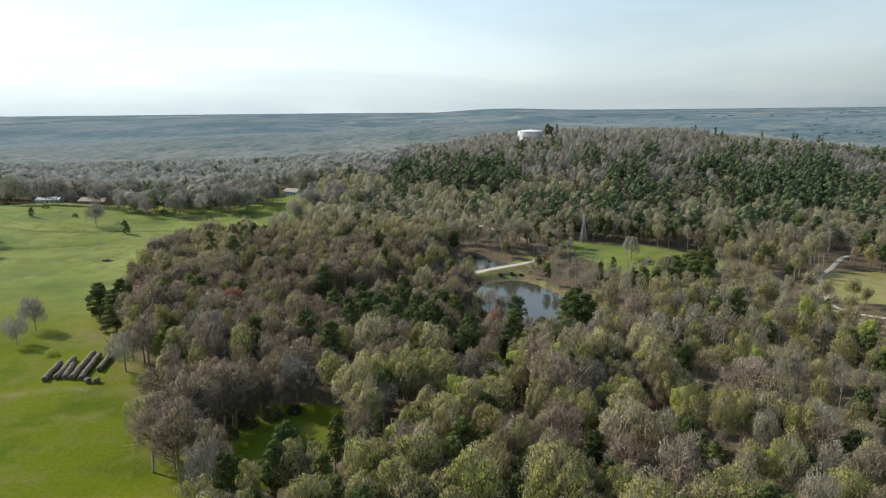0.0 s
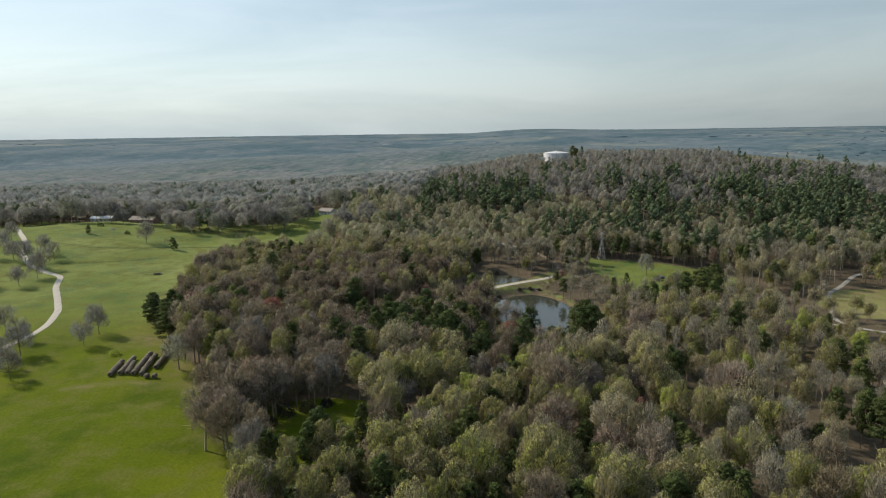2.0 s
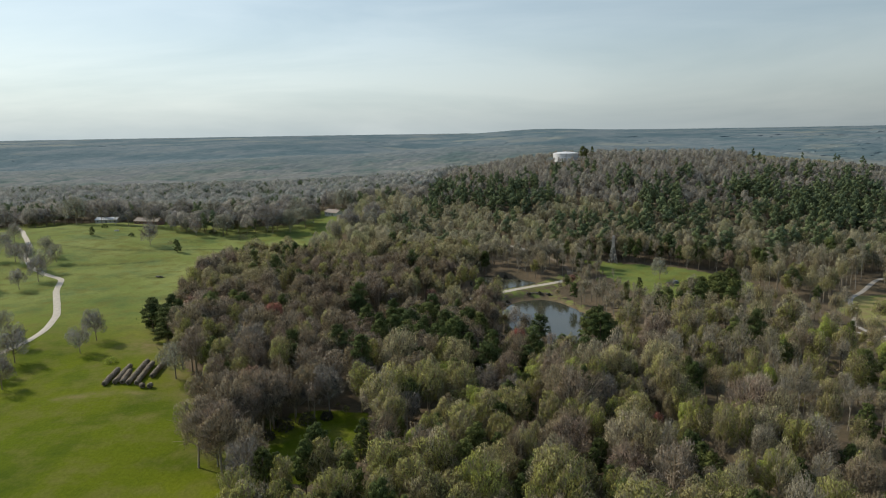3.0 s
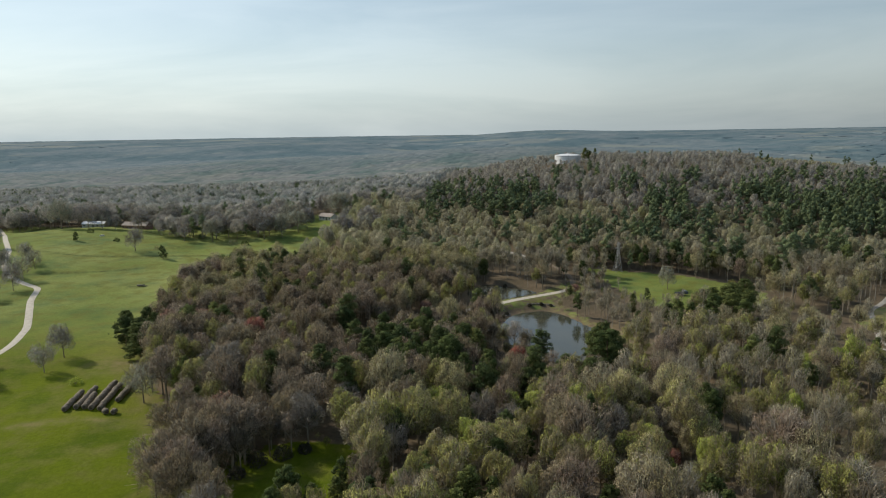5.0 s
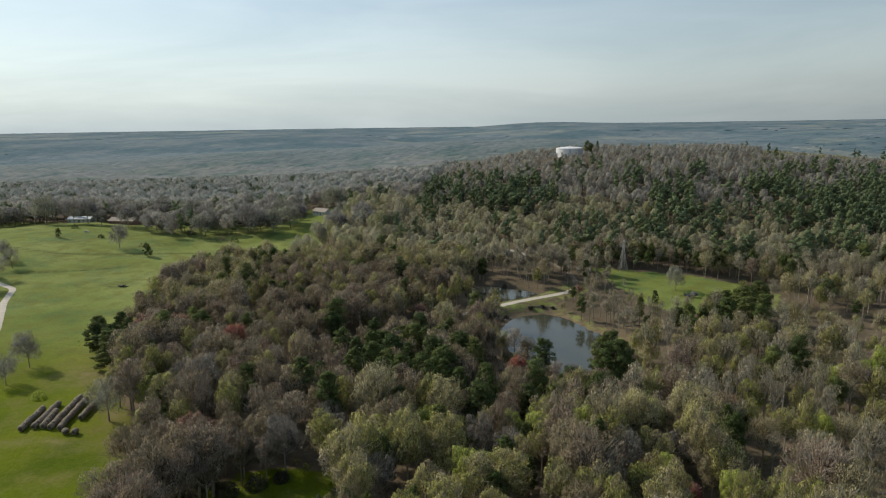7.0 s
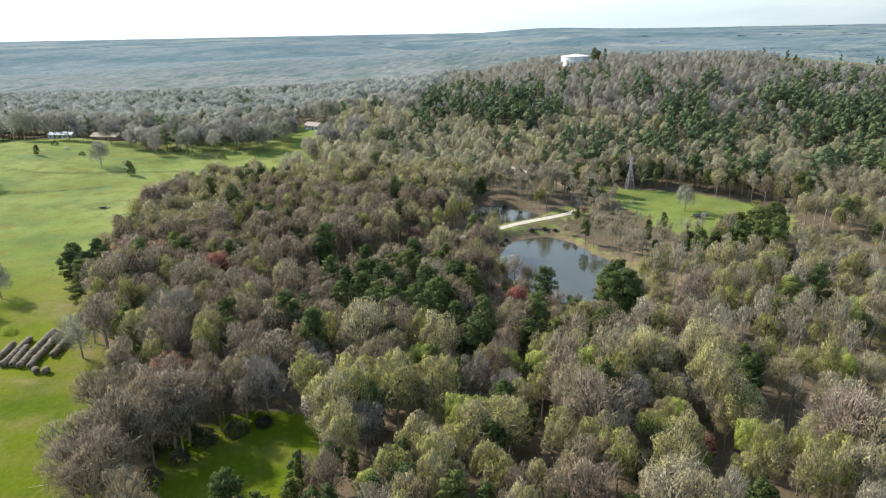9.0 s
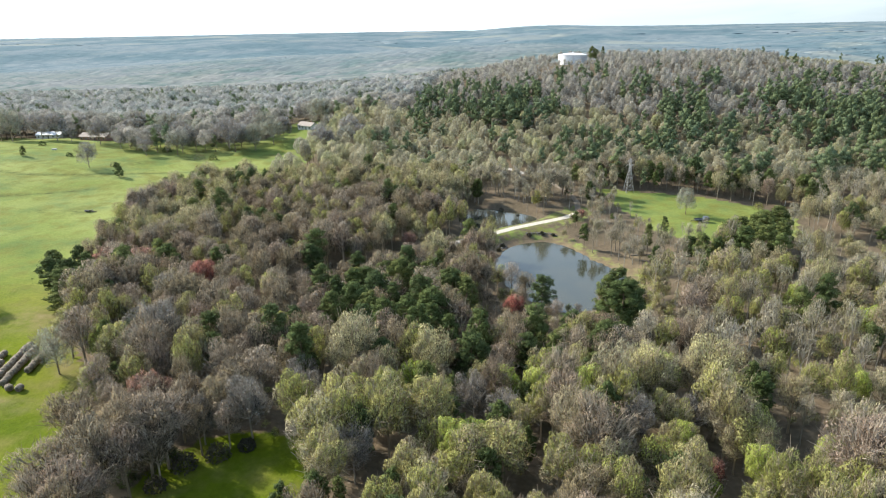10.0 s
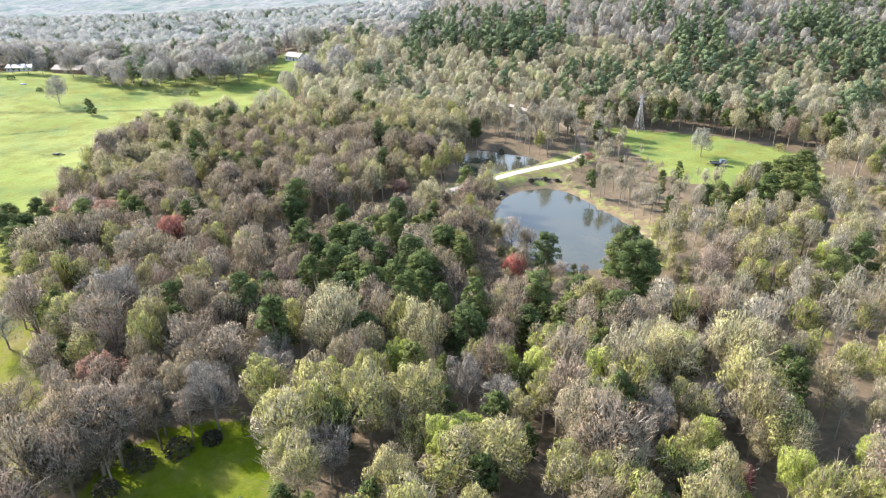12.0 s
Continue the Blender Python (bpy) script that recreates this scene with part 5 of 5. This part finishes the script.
# ---------------------------------------------------------------- things
def hay_bale():
    root = tagged(new("hay_bale"), "weathered round hay bale lying in a long row", "hay bale", "rows of hay bales")
    bm = bmesh.new()
    r = 0.78
    prof = [(-0.72, 0.0), (-0.74, 0.42), (-0.67, 0.62), (-0.5, r * 0.95), (0, r * 1.05), (0.5, r * 0.95), (0.67, 0.62), (0.74, 0.42), (0.72, 0.0)]
    rings = []
    for x, q in prof[1:-1]:
        rings.append([bm.verts.new((x, q * math.cos(2 * math.pi * k / 14), 0.76 + (q * math.sin(2 * math.pi * k / 14)) * (0.97 if math.sin(2 * math.pi * k / 14) > 0 else 0.98))) for k in range(14)])
    for p, q in zip(rings, rings[1:]):
        for k in range(14):
            bm.faces.new((p[k], p[(k + 1) % 14], q[(k + 1) % 14], q[k]))
    for v in bm.verts:
        v.co += 0.03 * noise.noise_vector(v.co * 2.5)
        v.co.z = max(v.co.z, 0.0)
    ends = [bm.faces.new(rings[0][::-1]), bm.faces.new(rings[-1])]
    for f in bm.faces:
        f.smooth = f not in ends
    part("roll", bm, M_BALE, root)
    for s in (-1, 1):
        bm = bmesh.new()
        vs = [bm.verts.new((s * 0.755, 0.42 * math.cos(2 * math.pi * k / 14), 0.76 + 0.42 * math.sin(2 * math.pi * k / 14))) for k in range(14)]
        c = bm.verts.new((s * 0.77, 0, 0.76))
        for k in range(14):
            bm.faces.new((vs[k], vs[(k + 1) % 14], c) if s > 0 else (vs[(k + 1) % 14], vs[k], c))
        part("end", bm, M_BALEEND, root, "darker spiral end")
    return root


bale = hay_bale()
BALE_ROWS = [((-119, 168), (-123, 180)), ((-116.8, 169.5), (-121, 183)), ((-114.8, 169.8), (-118.2, 179)), ((-112.6, 169.5), (-118.4, 188)), ((-110.2, 169.5), (-115.4, 185.5)), ((-108.8, 175), (-113.6, 190.5))]
first = True
for (ax, ay), (bx, by) in BALE_ROWS:
    ln = math.dist((ax, ay), (bx, by))
    n = int(ln / 1.52)
    turn = math.atan2(by - ay, bx - ax)
    for k in range(n):
        x, y = ax + (bx - ax) * (k + 0.5) * 1.52 / ln, ay + (by - ay) * (k + 0.5) * 1.52 / ln
        m = Matrix.Translation((x + rng.uniform(-0.16, 0.16), y + rng.uniform(-0.05, 0.05), float(ground_z(x, y)) - 0.04)) @ Matrix.Rotation(turn + rng.uniform(-0.05, 0.05), 4, "Z")
        if first:
            bale.matrix_basis, first = m, False
        else:
            copy_thing(bale, m)
for x, y in ((-107.8, 168.6), (-105.6, 168.9)):
    copy_thing(bale, Matrix.Translation((x, y, float(ground_z(x, y)) - 0.05)) @ Matrix.Rotation(0.5 + x, 4, "Z"))["label"] = "single round hay bale apart from the rows"


def water_tank(x, y):
    root = tagged(new("water_tank"), "white cylindrical water tank on the wooded hilltop", "water tank")
    z, r, h, n = float(ground_z(x, y)) - 0.3, 11.5, 7.6, 64
    bm = bmesh.new()
    for k in range(n):
        a, b = 2 * math.pi * k / n, 2 * math.pi * (k + 1) / n
        p = [bm.verts.new((r * math.cos(t), r * math.sin(t), zz)) for zz in (0, h) for t in (a, b)]
        bm.faces.new((p[0], p[1], p[3], p[2])).smooth = True
    bmesh.ops.remove_doubles(bm, verts=bm.verts, dist=0.001)
    part("shell", bm, M_TANK, root)
    bm = bmesh.new()
    rings = [[bm.verts.new((q * math.cos(2 * math.pi * k / n), q * math.sin(2 * math.pi * k / n), zz)) for k in range(n)] for q, zz in ((r + 0.15, h - 0.1), (r + 0.15, h + 0.12), (r * 0.6, h + 1.0), (r * 0.15, h + 1.4))]
    for p, q in zip(rings, rings[1:]):
        for k in range(n):
            bm.faces.new((p[k], p[(k + 1) % n], q[(k + 1) % n], q[k]))
    bm.faces.new(rings[-1])
    part("roof", bm, M_TANKROOF, root, "shallow white cone roof")
    for zz in (1.9, 3.8, 5.7):
        bm = bmesh.new()
        rr = [[bm.verts.new((q * math.cos(2 * math.pi * k / n), q * math.sin(2 * math.pi * k / n), w)) for k in range(n)] for q, w in ((r, zz - 0.06), (r + 0.06, zz), (r, zz + 0.06))]
        for p, q in zip(rr, rr[1:]):
            for k in range(n):
                bm.faces.new((p[k], p[(k + 1) % n], q[(k + 1) % n], q[k]))
        part("weld_band", bm, M_TANK, root)
    bm = bmesh.new()
    bmesh.ops.create_cone(bm, cap_ends=True, segments=16, radius1=0.6, radius2=0.5, depth=0.9, matrix=Matrix.Translation((0, 0, h + 1.8)))
    part("vent", bm, M_TANK, root)
    bm = bmesh.new()
    for s in (-0.25, 0.25):
        bar(bm, (s, -r - 0.2, 0), (s, -r - 0.2, h + 0.8), 0.07)
    for k in range(23):
        bar(bm, (-0.25, -r - 0.2, 0.3 + k * 0.33), (0.25, -r - 0.2, 0.3 + k * 0.33), 0.04)
    part("ladder", bm, M_STEEL, root)
    root.matrix_basis = Matrix.Translation((x, y, z))


water_tank(29.5, 617)


def lattice_tower(x, y, h=19.0):
    root = tagged(new("lattice_tower"), "grey steel lattice tower at the edge of the field", "tower")
    half = lambda z: 2.3 + (0.5 - 2.3) * min(1, z / (h * 0.72)) if z < h * 0.72 else 0.5 - 0.15 * (z - h * 0.72) / (h * 0.28)
    corners = ((1, 1), (-1, 1), (-1, -1), (1, -1))
    levels = [0, 3.2, 6.0, 8.4, 10.4, 12.1, 13.6, 15.0, 16.4, 17.8, h]
    for sx, sy in corners:
        bm = bmesh.new()
        for p, q in zip(levels, levels[1:]):
            bar(bm, (sx * half(p), sy * half(p), p), (sx * half(q), sy * half(q), q), 0.13)
        part("leg", bm, M_STEEL, root)
    for p, q in zip(levels, levels[1:]):
        bm = bmesh.new()
        for (ax, ay), (bx, by) in zip(corners, corners[1:] + corners[:1]):
            bar(bm, (ax * half(p), ay * half(p), p), (bx * half(q), by * half(q), q), 0.075)
            bar(bm, (bx * half(p), by * half(p), p), (ax * half(q), ay * half(q), q), 0.075)
            bar(bm, (ax * half(q), ay * half(q), q), (bx * half(q), by * half(q), q), 0.075)
        part("bracing", bm, M_STEEL, root)
    for z, w in ((15.0, 2.6), (17.4, 2.0)):
        bm = bmesh.new()
        for s in (-1, 1):
            for k in (-0.35, 0.35):
                bar(bm, (s * 0.4, k, z), (s * w, 0, z + 0.5), 0.1)
                bar(bm, (s * 0.4, k, z + 0.9), (s * w, 0, z + 0.5), 0.1)
        part("cross_arm", bm, M_STEEL, root)
    root.matrix_basis = Matrix.Translation((x, y, float(ground_z(x, y)) - 0.2)) @ Matrix.Rotation(0.35, 4, "Z") @ Matrix.Scale(0.8, 4)


lattice_tower(42.5, 352)


def house(x, y, w, d, h, turn, wall_mat, roof_mat, label, rise=1.9):
    root = tagged(new("house"), label, "house")
    bm = box(bmesh.new(), -w / 2, -d / 2, -0.6, w / 2, d / 2, h)
    a, b_ = bm.verts.new((-w / 2, 0, h + rise)), bm.verts.new((w / 2, 0, h + rise))
    bm.verts.ensure_lookup_table()
    lo = sorted([v for v in bm.verts if abs(v.co.z - h) < 0.01], key=lambda v: (v.co.x, v.co.y))
    bm.faces.new((lo[0], lo[1], a))
    bm.faces.new((lo[3], lo[2], b_))
    part("wall", bm, wall_mat, root)
    bm = bmesh.new()
    for s in (-1, 1):
        e = 0.5
        q = [(-w / 2 - e, s * (d / 2 + e), h - rise * e / (d / 2)), (w / 2 + e, s * (d / 2 + e), h - rise * e / (d / 2)), (w / 2 + e, 0, h + rise), (-w / 2 - e, 0, h + rise)]
        lo_v = [bm.verts.new((p[0], p[1], p[2] + 0.03)) for p in q]
        hi_v = [bm.verts.new((p[0], p[1], p[2] + 0.22)) for p in q]
        bm.faces.new(lo_v)
        bm.faces.new(hi_v[::-1])
        for k in range(4):
            bm.faces.new((lo_v[k], lo_v[(k + 1) % 4], hi_v[(k + 1) % 4], hi_v[k]))
    bmesh.ops.recalc_face_normals(bm, faces=bm.faces)
    roof = part("roof", bm, roof_mat, root)
    part("chimney", box(bmesh.new(), w * 0.2, 0.3, h + rise * 0.4, w * 0.2 + 0.7, 1.0, h + rise + 0.9), M_BRICK, roof)
    n = max(2, int(w / 3.2))
    for k in range(n):
        cx = -w / 2 + w * (k + 0.5) / n
        for s in (-1, 1):
            if k == n // 2 and s < 0:
                door = part("door", box(bmesh.new(), cx - 0.5, s * d / 2 - 0.05, 0, cx + 0.5, s * d / 2 + 0.04, 2.05), M_DARK, root)
                continue
            win = part("window", box(bmesh.new(), cx - 0.65, s * d / 2 - 0.06, 0.9, cx + 0.65, s * d / 2 + 0.05, 2.1), M_WHITE, root)
            part("pane", box(bmesh.new(), cx - 0.55, s * (d / 2 + 0.055) - 0.012, 1.0, cx + 0.55, s * (d / 2 + 0.055) + 0.012, 2.0), M_GLASS, win)
    root.matrix_basis = Matrix.Translation((x, y, float(ground_z(x, y)))) @ Matrix.Rotation(turn, 4, "Z")
    return root


house(-322, 452, 16, 7, 2.7, 0.15, M_WHITE, M_ROOFMETAL, "long white house with a pale metal roof by the meadow", 1.4)
house(-284, 446, 20, 8, 2.7, -0.1, M_BRICK, M_ROOFTAN, "long low brick house with a pale shingle roof")
house(-247, 441, 13, 7, 2.6, 0.2, M_BRICK, M_ROOFGREY, "small brick house half hidden by trees")
house(-153, 484, 13, 7, 2.7, -0.5, M_WHITE, M_ROOFTAN, "white house at the head of the meadow strip")
house(-205, 640, 20, 9, 3.4, 0.2, M_BRICK, M_ROOFTAN, "house with a tan roof among far trees")
house(-226, 672, 18, 9, 3.4, -0.1, M_WHITE, M_ROOFTAN, "pale-roofed house deep among the far trees")
house(-7, 455, 11, 7, 3.0, 0.1, M_WHITE, M_ROOFGREY, "white house under the hillside pines")
house(11, 453, 10, 7, 3.0, -0.15, M_WHITE, M_ROOFTAN, "pale house among trees below the hill")


def flat_trailer(x, y, turn):
    root = tagged(new("farm_trailer"), "pale blue-grey farm trailer parked in the green field", "trailer")
    part("bed", box(bmesh.new(), -2.6, -1.1, 0.75, 2.6, 1.1, 0.95, 0.04), M_DARK, root)
    part("front_panel", box(bmesh.new(), 2.45, -1.1, 0.95, 2.6, 1.1, 1.9, 0.03), M_BLUE, root)
    bm = box(bmesh.new(), 0.6, -1.0, 0.95, 2.4, 1.0, 2.1, 0.2)
    part("load", bm, M_BLUE, root, "faded blue covered load")
    for s in (-1, 1):
        part("side_rail", box(bmesh.new(), -2.6, s * 1.08 - 0.04, 0.95, 0.6, s * 1.08 + 0.04, 1.25, 0.02), M_BLUE, root)
        for wx in (-1.0, 0.2):
            bm = bmesh.new()
            bmesh.ops.create_cone(bm, cap_ends=True, segments=18, radius1=0.42, radius2=0.42, depth=0.28, matrix=Matrix.Translation((wx, s * 1.0, 0.42)) @ Matrix.Rotation(math.pi / 2, 4, "X"))
            bmesh.ops.bevel(bm, geom=[e for e in bm.edges if len(e.link_faces) == 2 and any(len(f.verts) > 6 for f in e.link_faces)], offset=0.05, segments=2, affect="EDGES")
            wheel = part("wheel", bm, M_RUBBER, root)
            bm = bmesh.new()
            bmesh.ops.create_cone(bm, cap_ends=True, segments=14, radius1=0.2, radius2=0.18, depth=0.3, matrix=Matrix.Translation((wx, s * 1.0, 0.42)) @ Matrix.Rotation(math.pi / 2, 4, "X"))
            part("rim", bm, M_STEEL, wheel)
    bm = bmesh.new()
    bar(bm, (-2.6, 0.6, 0.7), (-4.0, 0, 0.6), 0.1)
    bar(bm, (-2.6, -0.6, 0.7), (-4.0, 0, 0.6), 0.1)
    bar(bm, (-3.9, 0, 0.62), (-3.9, 0, 0.0), 0.09)
    part("tow_bar", bm, M_DARK, root)
    root.matrix_basis = Matrix.Translation((x, y, float(ground_z(x, y)))) @ Matrix.Rotation(turn, 4, "Z")


flat_trailer(65, 313, 0.1)


def brush_pile(x, y):
    root = tagged(new("brush_pile"), "low dark heap of branches and stumps in the meadow", "brush pile")
    r = np.random.default_rng(17)
    for k in range(9):
        a = r.uniform(0, 3.1)
        c = np.array((r.uniform(-2.2, 2.2), r.uniform(-0.6, 0.6), 0.35 + 0.25 * (k % 3)))
        d = np.array((math.cos(a), 0.5 * math.sin(a), r.uniform(-0.1, 0.1))) * r.uniform(1.2, 2.0)
        part_ob = new("branch", mesh_from("branch", *tube([c - d, c, c + d], [0.22, 0.2, 0.1], 6), M_STONE))
        part_ob.parent = root
    root.matrix_basis = Matrix.Translation((x, y, float(ground_z(x, y)) - 0.1))


brush_pile(-185, 300)


# riprap at the dam's spillway and dark stones along the far bank
def boulder(seed):
    bm = bmesh.new()
    bmesh.ops.create_icosphere(bm, subdivisions=2, radius=1.0)
    for v in bm.verts:
        v.co *= 0.75 + 0.5 * noise.noise(v.co * 1.4 + Vector((seed * 3.7, 0, 0)))
        v.co.z *= 0.7
    me = bpy.data.meshes.new("boulder")
    bm.to_mesh(me)
    bm.free()
    me.materials.append(M_STONE)
    return me


ROCKS = [boulder(s) for s in range(4)]
rr = np.random.default_rng(23)
for k in range(44):
    if k < 20:
        f = k / 20
        x, y = -2 + 12 * f + rr.uniform(-0.6, 0.6), 293.5 + 2.8 * math.sin(f * 2.5) + rr.uniform(-0.6, 0.6)
    elif k < 32:
        x, y = -10.5 + rr.uniform(-1.5, 1.5), 284 + rr.uniform(-2.5, 2.5)
    else:
        x, y = -16 + 17 * rr.random(), 0
        y = 296 + (x + 16) * 0.85 + rr.uniform(-0.5, 0.5)
    ob = tagged(new("boulder", ROCKS[k % 4]), "dark angular bank stone by the pond", "rock", "bank stones")
    ob.matrix_basis = Matrix.Translation((x, y, float(ground_z(x, y)) + 0.15)) @ Matrix.Rotation(k * 1.3, 4, "Z") @ Matrix.Scale(rr.uniform(0.3, 0.65), 4)

# fallen trunks in the open wood east of the pond and in the corner glade
for x, y, ln, a in ((37, 277, 7, 0.15), (41, 271, 9, -0.1), (44, 281, 6, 0.3), (-6, 317, 9, -0.25), (-14, 322, 8, 0.2), (70, 168, 7, 0.1), (88, 150, 9, -0.2), (66, 176, 6, 0.4)):
    z = [float(ground_z(x + math.cos(a) * ln * k, y + math.sin(a) * ln * k)) + 0.22 for k in (-0.5, 0, 0.5)]
    v = tube([(x - math.cos(a) * ln / 2, y - math.sin(a) * ln / 2, z[0]), (x, y, z[1]), (x + math.cos(a) * ln / 2, y + math.sin(a) * ln / 2, z[2])], [0.28, 0.24, 0.14], 8)
    tagged(new("fallen_log", mesh_from("fallen_log", *v, M_LOG, smooth=True)), "fallen grey tree trunk on the leaf litter", "log", "fallen logs")


# small things by the houses, the road and the pond
def parked_car(x, y, turn):
    root = tagged(new("car"), "pale silver car parked beside the brick house", "car")
    bm = bmesh.new()
    prof = [(-2.2, 0.35), (-2.25, 0.75), (-1.5, 0.92), (-0.75, 1.42), (0.75, 1.45), (1.55, 0.98), (2.2, 0.85), (2.25, 0.35)]
    sides = [[bm.verts.new((px_, s * (0.85 if pz < 1.2 else 0.66), pz)) for px_, pz in prof] for s in (-1, 1)]
    bm.faces.new(sides[0])
    bm.faces.new(sides[1][::-1])
    for k in range(len(prof)):
        j = (k + 1) % len(prof)
        bm.faces.new((sides[0][k], sides[1][k], sides[1][j], sides[0][j]))
    bmesh.ops.recalc_face_normals(bm, faces=bm.faces)
    part("body", bm, M_TANK, root)
    for s in (-1, 1):
        bm = bmesh.new()
        vs = [bm.verts.new(p) for p in ((-1.1, s * 0.83, 1.02), (1.2, s * 0.83, 1.05), (0.7, s * 0.70, 1.38), (-0.72, s * 0.70, 1.36))]
        bm.faces.new(vs)
        part("side_window", bmesh_thick(bm, 0.02), M_GLASS, root)
        for wx in (-1.35, 1.4):
            bm = bmesh.new()
            bmesh.ops.create_cone(bm, cap_ends=True, segments=14, radius1=0.34, radius2=0.34, depth=0.22, matrix=Matrix.Translation((wx, s * 0.8, 0.34)) @ Matrix.Rotation(math.pi / 2, 4, "X"))
            part("wheel", bm, M_RUBBER, root)
    root.matrix_basis = Matrix.Translation((x, y, float(ground_z(x, y)))) @ Matrix.Rotation(turn, 4, "Z")


def bmesh_thick(bm, t):
    bmesh.ops.solidify(bm, geom=list(bm.faces), thickness=t)
    return bm


def trough(x, y, turn):
    root = tagged(new("water_trough"), "small white water trough standing in the meadow", "trough")
    bm = box(bmesh.new(), -1.3, -0.5, 0.05, 1.3, 0.5, 0.75, 0.06)
    part("basin", bm, M_WHITE, root)
    part("rim", box(bmesh.new(), -1.36, -0.56, 0.72, 1.36, 0.56, 0.80, 0.02), M_STEEL, root)
    root.matrix_basis = Matrix.Translation((x, y, float(ground_z(x, y)) - 0.06)) @ Matrix.Rotation(turn, 4, "Z")


def white_box(x, y, turn):
    root = tagged(new("utility_box"), "white utility box with a flat lid beside the gravel road", "utility box")
    part("body", box(bmesh.new(), -0.6, -0.45, 0, 0.6, 0.45, 1.05, 0.04), M_WHITE, root)
    part("lid", box(bmesh.new(), -0.66, -0.51, 1.04, 0.66, 0.51, 1.16, 0.03), M_TANKROOF, root)
    root.matrix_basis = Matrix.Translation((x, y, float(ground_z(x, y)) - 0.06)) @ Matrix.Rotation(turn, 4, "Z")


def marker_post(x, y):
    root = tagged(new("marker_post"), "short white marker post at the pond's edge", "post")
    part("post", box(bmesh.new(), -0.13, -0.13, -0.2, 0.13, 0.13, 0.95, 0.03), M_WHITE, root)
    part("cap", box(bmesh.new(), -0.17, -0.17, 0.94, 0.17, 0.17, 1.04, 0.03), M_TANKROOF, root)
    root.matrix_basis = Matrix.Translation((x, y, float(ground_z(x, y))))


parked_car(-259, 436, 0.4)
trough(-276, 397, 0.5)
white_box(-31, 256, 0.6)
marker_post(33, 252.5)
